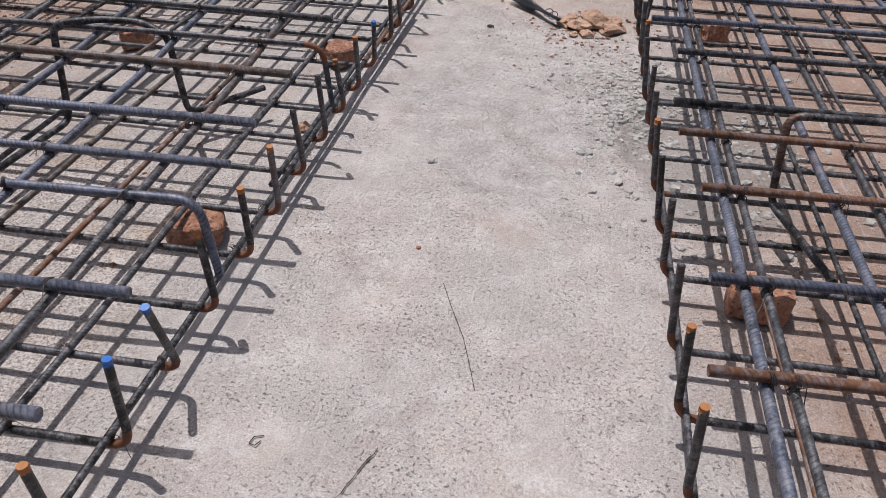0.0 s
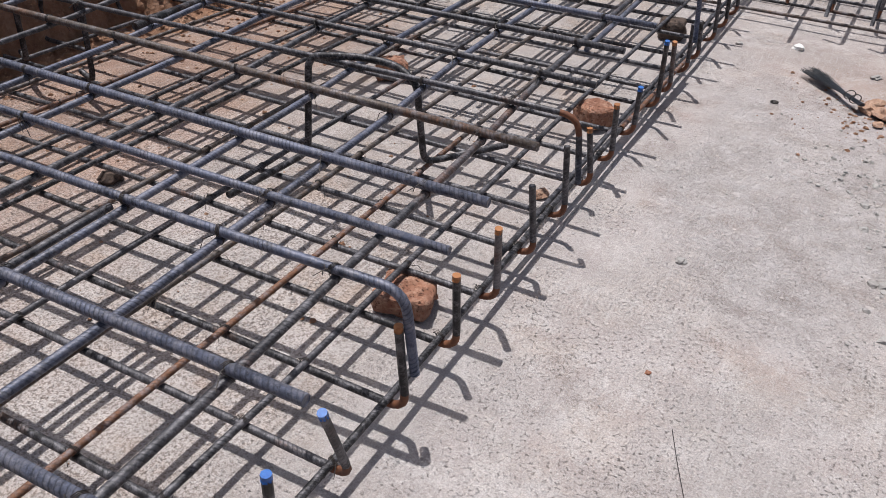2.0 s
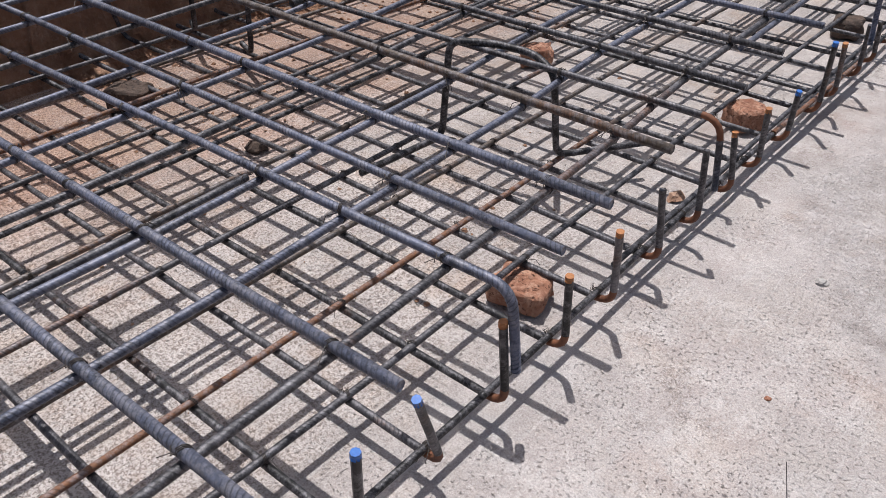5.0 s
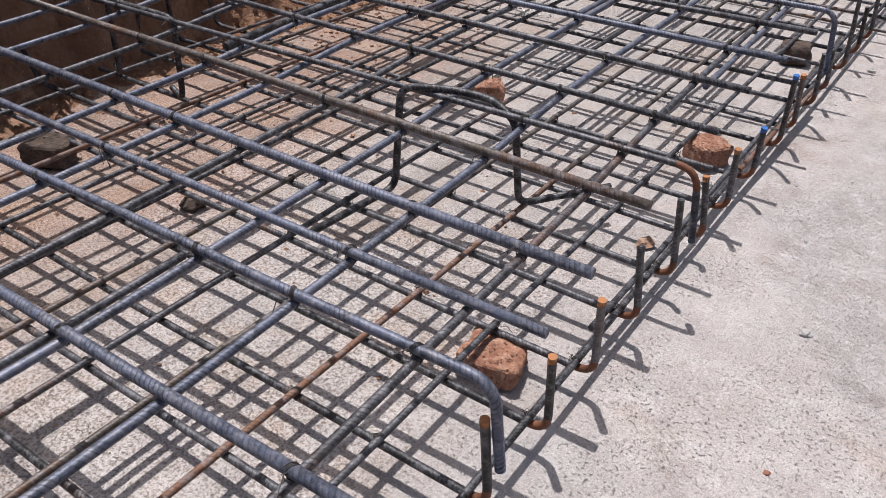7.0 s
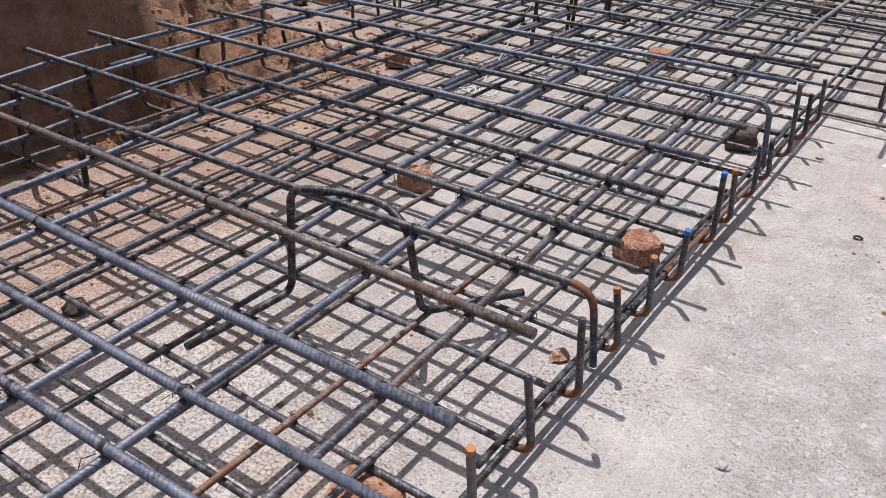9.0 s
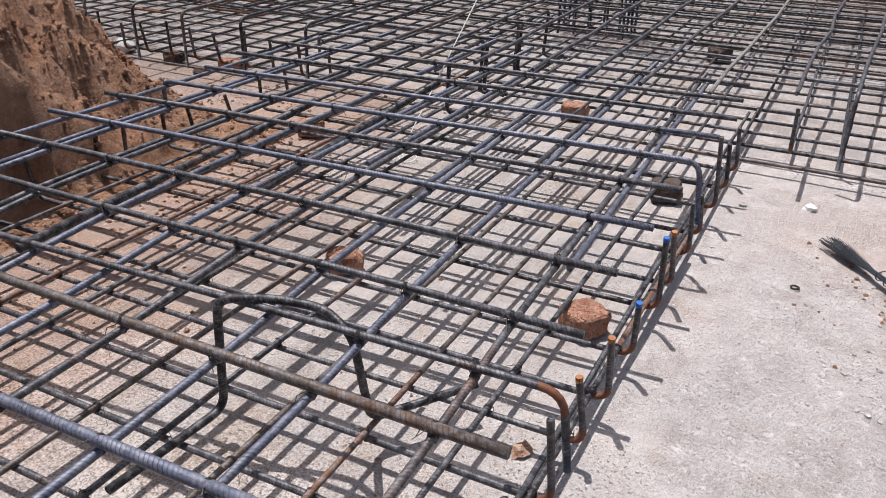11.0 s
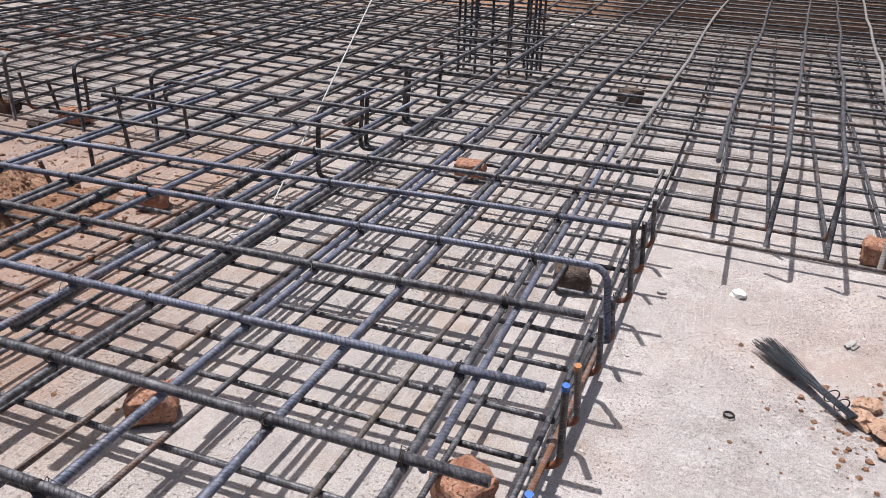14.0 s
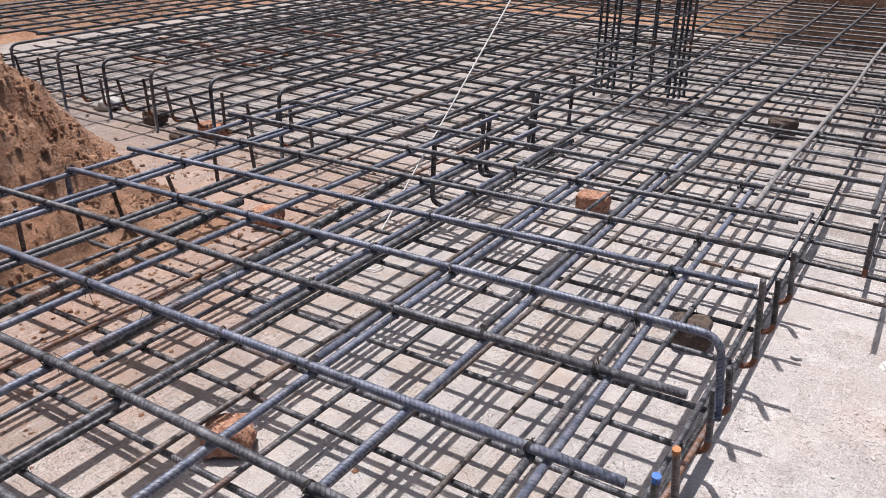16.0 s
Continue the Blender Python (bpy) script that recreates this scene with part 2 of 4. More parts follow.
    col = mix(nt, calc(nt, 'MULTIPLY', far.outputs[0], 0.85), col, (0.21, 0.165, 0.14))
    patch = nt.nodes.new("ShaderNodeMapping")
    patch.inputs["Location"].default_value = (-0.44 * 2.0, -3.62, 0.0)
    patch.inputs["Scale"].default_value = (2.0, 1.0, 1.0)
    nt.links.new(pos, patch.inputs[0])
    gone = nt.nodes.new("ShaderNodeVectorMath")
    gone.operation = 'LENGTH'
    nt.links.new(patch.outputs[0], gone.inputs[0])
    wet = grey(nt, calc(nt, 'ADD', calc(nt, 'SUBTRACT', 1.0, gone.outputs["Value"]), calc(nt, 'MULTIPLY', warp, 0.30)), 0.34, 0.42)
    scuff = grey(nt, noise_tex(nt, wob2.outputs[0], 7.5, 10, 0.85), 0.50, 0.58)
    col = mix(nt, calc(nt, 'MULTIPLY', calc(nt, 'MULTIPLY', scuff, 0.55), calc(nt, 'SUBTRACT', 1.0, stain)), col, (0.86, 0.83, 0.81))
    speck = noise_tex(nt, pos, 110.0, 5, 0.75)
    zone = grey(nt, noise_tex(nt, pos, 4.0, 4, 0.6), 0.36, 0.60)
    pits = calc(nt, 'MULTIPLY', calc(nt, 'SUBTRACT', 1.0, grey(nt, speck, 0.34, 0.42)), zone)
    col = mix(nt, calc(nt, 'MULTIPLY', pits, 0.42), col, (0.27, 0.22, 0.195))
    dots = calc(nt, 'SUBTRACT', 1.0, grey(nt, noise_tex(nt, pos, 75.0, 3, 0.5), 0.22, 0.28))
    col = mix(nt, calc(nt, 'MULTIPLY', dots, 0.62), col, (0.17, 0.14, 0.12))
    crumbs = calc(nt, 'MAXIMUM', grey(nt, fine, 0.57, 0.68), grey(nt, speck, 0.60, 0.70))
    col = mix(nt, calc(nt, 'MULTIPLY', crumbs, 0.68), col, (0.82, 0.795, 0.78))
    # ragged dark edges where the skim has flaked off
    ragged = noise_tex(nt, wob2.outputs[0], 7.0, 10, 0.78)
    band = calc(nt, 'SUBTRACT', 1.0, grey(nt, calc(nt, 'ABSOLUTE', calc(nt, 'SUBTRACT', ragged, 0.5)), 0.004, 0.016))
    flaked = calc(nt, 'MULTIPLY', band, grey(nt, noise_tex(nt, pos, 2.1, 5, 0.65), 0.50, 0.60))
    col = mix(nt, calc(nt, 'MULTIPLY', flaked, 0.75), col, (0.31, 0.255, 0.22))
    # open, no-fines patch under the side mat
    near = nt.nodes.new("ShaderNodeMapRange")
    for i, v in ((1, 3.9), (2, 3.0), (3, 0.0), (4, 1.0)):
        near.inputs[i].default_value = v
    nt.links.new(calc(nt, 'ADD', sep.outputs[1], calc(nt, 'MULTIPLY', warp, 0.5)), near.inputs[0])
    under = nt.nodes.new("ShaderNodeMapRange")
    for i, v in ((1, -0.92), (2, -1.12), (3, 0.0), (4, 1.0)):
        under.inputs[i].default_value = v
    nt.links.new(calc(nt, 'ADD', sep.outputs[0], calc(nt, 'MULTIPLY', warp, 0.12)), under.inputs[0])
    open_mix = calc(nt, 'MULTIPLY', near.outputs[0], under.outputs[0])
    cell = grey(nt, noise_tex(nt, pos, 120.0, 4, 0.65), 0.40, 0.54)
    # floor under the side mat pulled towards one flat, slightly darker grey
    pale = calc(nt, 'MULTIPLY', under.outputs[0], calc(nt, 'SUBTRACT', 1.0, calc(nt, 'MULTIPLY', stain, 0.8)))
    col = mix(nt, calc(nt, 'MULTIPLY', pale, 0.45), col, (0.56, 0.52, 0.495))
    tan = calc(nt, 'MULTIPLY', under.outputs[0], grey(nt, noise_tex(nt, wob2.outputs[0], 2.7, 7, 0.75), 0.50, 0.62))
    col = mix(nt, calc(nt, 'MULTIPLY', tan, 0.50), col, (0.54, 0.40, 0.30))
    damp = calc(nt, 'MULTIPLY', under.outputs[0], grey(nt, noise_tex(nt, stretch.outputs[0], 0.55, 7, 0.75), 0.54, 0.64))
    col = mix(nt, calc(nt, 'MULTIPLY', damp, 0.40), col, (0.33, 0.275, 0.24))
    grain = mix(nt, cell, (0.66, 0.61, 0.58), (1.25, 1.25, 1.25))
    granule = noise_tex(nt, pos, 240.0, 3, 0.7)
    col = mix(nt, 0.55, col, mix(nt, 1.0, col, mix(nt, grey(nt, granule, 0.35, 0.65), (0.60, 0.58, 0.56), (1.28, 1.28, 1.28)), 'MULTIPLY'))
    col = mix(nt, open_mix, col, mix(nt, 1.0, col, grain, 'MULTIPLY'))
    for ang, sx, amount, at in ((0.35, 110.0, 0.45, 0.60), (-0.75, 90.0, 0.40, 0.61)):
        scr = nt.nodes.new("ShaderNodeMapping")
        scr.inputs["Rotation"].default_value = (0, 0, ang)
        scr.inputs["Scale"].default_value = (sx, 5.0, 1.0)
        nt.links.new(wob2.outputs[0], scr.inputs[0])
        line = grey(nt, noise_tex(nt, scr.outputs[0], 1.0, 3, 0.5), at, at + 0.08)
        col = mix(nt, calc(nt, 'MULTIPLY', calc(nt, 'MULTIPLY', line, calc(nt, 'ADD', calc(nt, 'MULTIPLY', rough_zone, 0.6), 0.4)), amount), col, (0.85, 0.82, 0.80))
    worn = nt.nodes.new("ShaderNodeVectorMath")
    worn.operation = 'DISTANCE'
    squeeze = nt.nodes.new("ShaderNodeMapping")
    squeeze.inputs["Scale"].default_value = (1.9, 1.0, 1.0)
    nt.links.new(pos, squeeze.inputs[0])
    nt.links.new(squeeze.outputs[0], worn.inputs[0])
    worn.inputs[1].default_value = (-0.22 * 1.9, 3.95, 0.0)
    broken = grey(nt, calc(nt, 'ADD', calc(nt, 'SUBTRACT', 1.35, worn.outputs["Value"]), calc(nt, 'MULTIPLY', warp, 0.45)), 0.30, 0.62)
    broken = calc(nt, 'MAXIMUM', broken, calc(nt, 'MULTIPLY', rough_zone, 0.25))
    col = mix(nt, calc(nt, 'MULTIPLY', broken, calc(nt, 'MULTIPLY', grey(nt, noise_tex(nt, wob2.outputs[0], 9.0, 8, 0.75), 0.38, 0.58), 0.78)), col, (0.88, 0.84, 0.825))
    ridge = calc(nt, 'ABSOLUTE', calc(nt, 'SUBTRACT', noise_tex(nt, wob2.outputs[0], 26.0, 9, 0.72), 0.5))
    scales = grey(nt, ridge, 0.0, 0.10)
    seams = calc(nt, 'SUBTRACT', 1.0, grey(nt, ridge, 0.004, 0.022))
    col = mix(nt, calc(nt, 'MULTIPLY', calc(nt, 'MULTIPLY', seams, broken), 0.42), col, (0.36, 0.30, 0.265))
    col = mix(nt, calc(nt, 'MULTIPLY', wet, 0.60), col, (0.36, 0.325, 0.30))
    col = mix(nt, 1.0, col, (0.640, 0.628, 0.632), 'MULTIPLY')
    nt.links.new(col, bs.inputs["Base Color"])
    bs.inputs["Roughness"].default_value = 0.92
    n1 = bump(nt, bs, mid, 0.5, 0.015)
    n2 = bump(nt, bs, calc(nt, 'MULTIPLY', scales, broken), 1.0, 0.0016, n1)
    bump(nt, bs, calc(nt, 'ADD', calc(nt, 'ADD', fine, calc(nt, 'MULTIPLY', speck, 0.5)), calc(nt, 'SUBTRACT', calc(nt, 'MULTIPLY', scab, 0.3), calc(nt, 'MULTIPLY', pits, 0.8))), 1.0, 0.005, n2)
    return m


CONCRETE = concrete_material()


# ---- mesh helpers ----
def mesh_object(name, bm, mats, parent=None, label="", smooth=True):
    me = bpy.data.meshes.new(name)
    bm.to_mesh(me)
    bm.free()
    for m in mats if isinstance(mats, (list, tuple)) else [mats]:
        me.materials.append(m)
    if smooth:
        me.shade_smooth()
    ob = new(name, me)
    if parent is not None:
        ob.parent = parent
    if label:
        ob["label"] = label
    return ob


part = mesh_object


def bent(points, radius=0.05, steps=5):
    """A polyline with its inner corners rounded to the given radius."""
    pts = [Vector(p) for p in points]
    out = [pts[0]]
    for a, b, c in zip(pts, pts[1:], pts[2:]):
        d1, d2 = (a - b), (c - b)
        r = min(radius, d1.length * 0.49, d2.length * 0.49)
        p, q = b + d1.normalized() * r, b + d2.normalized() * r
        for i in range(steps + 1):
            s = i / steps
            out.append(p.lerp(b, s).lerp(b.lerp(q, s), s))
    out.append(pts[-1])
    return out


def tube(bm, pts, r, sides=8, mat_of=None, taper=None):
    """A round bar along pts, with a UV in metres along it."""
    uv = bm.loops.layers.uv.verify()
    pts = [Vector(p) for p in pts]
    n = len(pts)
    rings, run, up = [], [], None
    dist = 0.0
    for i, p in enumerate(pts):
        t = (pts[min(i + 1, n - 1)] - pts[max(i - 1, 0)]).normalized()
        if up is None:
            up = t.orthogonal().normalized() if abs(t.z) > 0.9 else Vector((0, 0, 1))
        side = t.cross(up).normalized()
        up = side.cross(t).normalized()
        if i:
            dist += (p - pts[i - 1]).length
        run.append(dist)
        rr = r if taper is None else r * taper(i / (n - 1))
        rings.append([bm.verts.new(p + (side * math.cos(a) + up * math.sin(a)) * rr) for a in [2 * math.pi * k / sides for k in range(sides)]])
    for i in range(n - 1):
        for k in range(sides):
            k2 = (k + 1) % sides
            f = bm.faces.new((rings[i][k], rings[i][k2], rings[i + 1][k2], rings[i + 1][k]))
            f.smooth = True
            if mat_of:
                f.material_index = mat_of(i / (n - 1), i)
            for loop, (d, v) in zip(f.loops, ((run[i], k), (run[i], k + 1), (run[i + 1], k + 1), (run[i + 1], k))):
                loop[uv].uv = (d, v / sides)
    for ring, first in ((rings[0], True), (rings[-1], False)):
        f = bm.faces.new(list(reversed(ring)) if not first else ring)
        if mat_of:
            f.material_index = mat_of(0.0 if first else 1.0, 0 if first else n - 2)
    return bm


rng = random.Random(11)


def bar(name, points, r, mat, parent, bend=0.05, sag=0.004, label="", rust=None):
    """One reinforcing bar; long straight runs bow a little. rust: points between which the bend has rusted."""
    pts = []
    for a, b in zip(points, points[1:]):
        a, b = Vector(a), Vector(b)
        length = (b - a).length
        pts.append(a)
        if length > 0.8:
            k = max(2, int(length / 0.45))
            for i in range(1, k):
                p = a.lerp(b, i / k)
                pts.append(p + Vector((rng.uniform(-sag, sag), rng.uniform(-sag, sag), rng.uniform(-sag, sag) * 0.5)))
    pts.append(Vector(points[-1]))
    r *= 0.78
    corner = len(points) > 2
    line = bent(pts, bend) if corner else pts
    if rust is None:
        return part(name, tube(bmesh.new(), line, r), mat, parent, label)
    centre = Vector(rust)
    near = [((p + q) / 2 - centre).length < 0.042 for p, q in zip(line, line[1:])]
    return part(name, tube(bmesh.new(), line, r, mat_of=lambda s, i: 1 if near[i] else 0), [mat, BEND_RUST], parent, label)


def tip(parent, p, r, mat, axis=Vector((0, 0, 1))):
    bm = bmesh.new()
    tube(bm, [Vector(p) - axis * 0.012, Vector(p) + axis * 0.002], r * 0.82)
    part("painted_tip", bm, mat, parent, "bright blue painted bar end" if mat is TIP_BLUE else "orange painted bar end", False)


def empty(name, at, label, category, group=""):
    e = new(name)
    e.location = at
    bpy.context.view_layer.update()
    return tagged(e, label, category, group)


def tie_mesh(seed):
    """A loop of thin wire twisted round a crossing, with loose tails."""
    g = random.Random(seed)
    bm = bmesh.new()
    lean = g.choice((-1, 1)) * g.uniform(0.25, 0.6)
    side = g.choice((-1, 1))
    a = g.uniform(0, 6.28)
    l = g.uniform(0.010, 0.03)
    pts = [Vector((l * math.cos(a), 0.022 * side + l * math.sin(a), g.uniform(-0.03, 0.014))), Vector((0.004, 0.016 * side, 0.012))]
    for i in range(21):
        c, d = math.cos(2 * math.pi * i / 8), math.sin(2 * math.pi * i / 8)
        pts.append(Vector((-0.004 + 0.0004 * i + lean * 0.009 * c, 0.0118 * c, 0.004 + 0.0118 * d)))
    for i in range(19):
        c, d = math.cos(2 * math.pi * i / 8), math.sin(2 * math.pi * i / 8)
        pts.append(Vector((0.0102 * d, -0.004 + 0.0004 * i - lean * 0.009 * c, -0.018 + 0.0102 * c)))
    pts += [Vector((0.003, 0.013 * side, 0.008)), Vector((0.001, 0.019 * side, 0.011)), Vector((0.005, 0.018 * side, 0.006))]
    a = g.uniform(0, 6.28)
    l = g.uniform(0.012, 0.042)
    pts += [Vector((0.5 * l * math.cos(a), 0.02 * side + 0.5 * l * math.sin(a), g.uniform(0, 0.012))), Vector((l * math.cos(a), 0.02 * side + l * math.sin(a), g.uniform(-0.045, 0.012)))]
    tube(bm, pts, 0.0010, 4)
    me = bpy.data.meshes.new("tie_wire")
    bm.to_mesh(me)
    bm.free()
    me.materials.append(WIRE)
    me.shade_smooth()
    return me


TIES = [tie_mesh(s) for s in range(6)]


def tie(parent, x, y, z, scale=1.0, turn=0.0):
    ob = new("tie_wire", rng.choice(TIES))
    ob.parent = parent
    ob.matrix_basis = Matrix.Translation((x, y, z)) @ pose(0, 0, 0, 0, 0, turn + rng.choice((0, 180)) + rng.uniform(-9, 9)) @ Matrix.Scale(scale, 4)


# ---- ground and banks ----
def smooth(a, b, v):
    s = min(1.0, max(0.0, (v - a) / (b - a)))
    return s * s * (3 - 2 * s)


def ground_height(x, y):
    """The floor of the pit, the cut bank beside the mat with its spoil heap, and the level ground beyond."""
    n1 = noise.noise((x * 0.9, y * 0.9, 0.3))
    n2 = noise.noise((x * 3.1, y * 3.1, 1.7))
    n3 = noise.noise((x * 9.0, y * 9.0, 4.1))
    n4 = noise.noise((x * 22.0, y * 22.0, 7.7))
    # left bank: steep cut, its line turning away to the left past y = 4.6
    line = -3.1 + 0.06 * n2 + 0.05 * n3 + 0.025 * n4 - 1.35 * smooth(4.70, 5.60, y) - 3.2 * smooth(5.3, 5.75, y)
    d = line - x
    top = 1.25 - 0.93 * smooth(3.8, 5.15, y) + 0.25 * smooth(-4.0, -7.0, x)
    steep = 0.72 - 0.57 * smooth(3.35, 4.25, y)
    left = smooth(-0.02, 0.09, d) * top * steep + smooth(0.06, 1.1, d) * top * (1 - steep)
    left *= 1 - smooth(5.35, 5.75, y)
    edge = 10.85 + 1.6 * smooth(-2.0, -3.2, x)
    back = smooth(edge, edge + 0.14, y + 0.10 * n1 + 0.05 * n2) * 1.5 + smooth(edge + 0.3, edge + 2.0, y) * 0.3
    right = smooth(4.2, 5.0, x + 0.2 * n1) * 1.2
    near = smooth(-2.6, -3.4, y + 0.2 * n1) * 1.2
    far_left = smooth(-8.2, -9.0, x + 0.3 * n1) * 1.2
    h = max(left, back, right, near, far_left)
    rough = min(1.0, h * 4)
    spill = smooth(-2.75, -3.10, x + 0.30 * n2 + 0.15 * n3) * (1 - smooth(4.9, 5.3, y)) * smooth(2.0, 2.7, y)
    clod = max(0.0, noise.noise((x * 5.0, y * 5.0, 9.0))) ** 1.5
    return -0.03 + h + spill * (0.05 + 0.03 * n3 + 0.02 * n4) + rough * (0.09 * n2 + 0.07 * n3 + 0.045 * n4 + 0.12 * clod)


def axis_steps(stops):
    out = []
    for a, b, step in stops:
        k = max(1, round((b - a) / step))
        out += [a + (b - a) * i / k for i in range(k)]
    return out + [stops[-1][1]]


def build_ground():
    xs = axis_steps([(-400, -60, 60), (-60, -12, 6), (-12, -6, 0.3), (-6, -4.2, 0.06), (-4.2, -2.95, 0.03), (-2.95, 6, 0.25), (6, 60, 6), (60, 400, 60)])
    ys = axis_steps([(-400, -60, 60), (-60, -4, 6), (-4, 1.4, 0.3), (1.4, 6, 0.035), (6, 10.5, 0.25), (10.5, 13.5, 0.07), (13.5, 60, 5), (60, 400, 60)])
    verts = [(x, y, ground_height(x, y)) for y in ys for x in xs]
    w = len(xs)
    faces = [(j * w + i, j * w + i + 1, (j + 1) * w + i + 1, (j + 1) * w + i) for j in range(len(ys) - 1) for i in range(w - 1)]
    me = bpy.data.meshes.new("ground")
    me.from_pydata(verts, [], faces)
    me.materials.append(SOIL)
    me.shade_smooth()
    tagged(new("ground", me), "reddish brown excavated soil with a crumbling cut bank", "ground", kind="structure")


def build_floor():
    xs = axis_steps([(-7.8, -3, 0.3), (-3, 1.2, 0.06), (1.2, 4.2, 0.3)])
    ys = axis_steps([(-2.4, 0.8, 0.3), (0.8, 6, 0.06), (6, 11.2, 0.2)])
    w, h = len(xs), len(ys)
    verts = [(x, y, 0.004 * noise.noise((x * 2.2, y * 2.2, 0)) + 0.0015 * noise.noise((x * 9, y * 9, 3))) for y in ys for x in xs]
    faces = [(j * w + i, j * w + i + 1, (j + 1) * w + i + 1, (j + 1) * w + i) for j in range(h - 1) for i in range(w - 1)]
    ring = [i for i in range(w)] + [j * w + w - 1 for j in range(1, h)] + [(h - 1) * w + i for i in range(w - 2, -1, -1)] + [j * w for j in range(h - 2, 0, -1)]
    base = len(verts)
    verts += [(verts[i][0], verts[i][1], -0.06) for i in ring]
    m = len(ring)
    faces += [(ring[(k + 1) % m], ring[k], base + k, base + (k + 1) % m) for k in range(m)]
    me = bpy.data.meshes.new("floor")
    me.from_pydata(verts, [], faces)
    me.materials.append(CONCRETE)
    me.shade_smooth()
    tagged(new("floor", me), "pale lean concrete blinding, gritty and stained with red soil", "floor", kind="structure")


build_ground()
build_floor()

# ---- the mat beside the walkway ----
ZB, ZBL = 0.072, 0.090
TOP_LEVEL = ((-1.0, 0.345), (2.05, 0.352), (2.50, 0.366), (2.96, 0.380), (3.32, 0.410), (3.60, 0.416), (5.20, 0.425), (6.50, 0.430))


def level(table, y):
    """A value read off a table of (y, value) rows, straight between the rows."""
    for (ya, va), (yb, vb) in zip(table, table[1:]):
        if y <= yb:
            return va + (vb - va) * max(0.0, (y - ya) / (yb - ya))
    return table[-1][1]


def z_top(y):
    return level(TOP_LEVEL, y)


def edge_x(y):
    """The line of the turned-up bar ends along the walkway."""
    return level(((1.5, -0.812), (3.9, -0.804), (5.4, -0.779)), y)


mat_side = empty("rebar_mat", (-1.9, 3.4, 0.0), "double-layer mat of tied ribbed steel bars on broken brick spacers", "rebar mat")


def local(parent, p):
    return Vector(p) - parent.location


def put(name, pts, r, mat, parent, **kw):
    if kw.get("rust") is not None:
        kw["rust"] = local(parent, kw["rust"])
    return bar(name, [local(parent, p) for p in pts], r, mat, parent, **kw)


# top bars across: y at the free end, y at the bank, end x, kind of end, radius, steel
TOP_ACROSS = [
    (-0.30, -0.32, -0.80, "cut", 0.0135, STEEL_BLUE), (0.0, -0.02, -0.81, "cut", 0.0135, STEEL_GREY), (0.29, 0.27, -0.80, "cut", 0.0135, STEEL_BLUE),
    (0.57, 0.55, -0.82, "cut", 0.0135, STEEL_GREY), (0.85, 0.83, -0.80, "cut", 0.0135, STEEL_BLUE), (1.12, 1.10, -0.81, "cut", 0.0135, STEEL_BLUE),
    (1.43, 1.40, -0.80, "cut", 0.0135, STEEL_BLUE), (1.772, 1.70, -0.80, "cut", 0.0150, STEEL_BLUE),
    (2.053, 1.975, -0.81, "cut", 0.0145, STEEL_BLUE), (2.345, 2.23, -0.815, "down", 0.0130, STEEL_BLUE),
    (2.492, 2.42, -0.806, "cut", 0.0125, STEEL_BLUE), (2.682, 2.615, -0.817, "cut", 0.0155, STEEL_BLUE),
    (2.957, 2.93, -0.824, "cut", 0.0150, STEEL_BROWN), (3.138, 3.035, -0.792, "down", 0.0110, STEEL_GREY),
    (3.318, 3.295, -0.814, "cut", 0.0120, STEEL_GREY), (3.595, 3.555, -0.827, "cut", 0.0130, STEEL_GREY),
    (3.872, 3.805, -0.812, "cut", 0.0125, STEEL_BLUE), (4.166, 4.065, -0.801, "cut", 0.0125, STEEL_GREY),
    (4.415, 4.305, -0.80, "down", 0.0122, STEEL_BLUE), (4.690, 4.560, -0.79, "cut", 0.0118, STEEL_BLUE),
    (4.925, 4.835, -0.768, "cut", 0.0113, STEEL_GREY), (5.180, 5.105, -0.785, "cut", 0.0112, STEEL_GREY),
    (5.425, 5.41, -0.797, "cut", 0.0112, STEEL_GREY),
]
for y1, y0, x1, kind, r, mat in TOP_ACROSS:
    x0 = -2.98 if 4.2 < y1 < 4.8 or y1 > 5.3 else -3.04 if y1 > 3.7 else -3.12
    z = z_top(y1)
    pts = [(x0, y0, z), (x1, y1, z)]
    rust = None
    if kind == "down":
        pts.append((x1 + 0.02, y1 + 0.005, 0.17 if y1 < 2.5 else 0.21))
        rust = (x1, y1, z) if mat is STEEL_GREY else None
    if abs(y1 - 4.415) < 0.01 or abs(y1 - 5.425) < 0.01:
        pts.insert(0, (x0, y0, z - 0.14))
    put("top_bar", pts, r, mat, mat_side, rust=rust)
# long bars under them: x near the start of the walk and x at the far end
TOP_ALONG = [(-0.955, -1.005), (-1.222, -1.250), (-1.470, -1.462), (-1.738, -1.690), (-1.972, -1.885), (-2.215, -2.12), (-2.505, -2.40), (-2.775, -2.69), (-3.00, -2.95)]


def along_x(pair, y):
    return pair[0] + (pair[1] - pair[0]) * (y - 2.0) / 3.5


def long_run(pair, a, b, drop=0.022, shift=0.0):
    ys = [a] + [y for y, _ in TOP_LEVEL if a + 0.1 < y < b - 0.1] + [b]
    return [(along_x(pair, y) + shift, y, z_top(y) - drop) for y in ys]


for i, pair in enumerate(TOP_ALONG):
    put("long_bar", long_run(pair, -0.6, 5.62 + 0.09 * (i % 3)), 0.0118, STEEL_BLUE if i % 3 else STEEL_GREY, mat_side, bend=0.10)
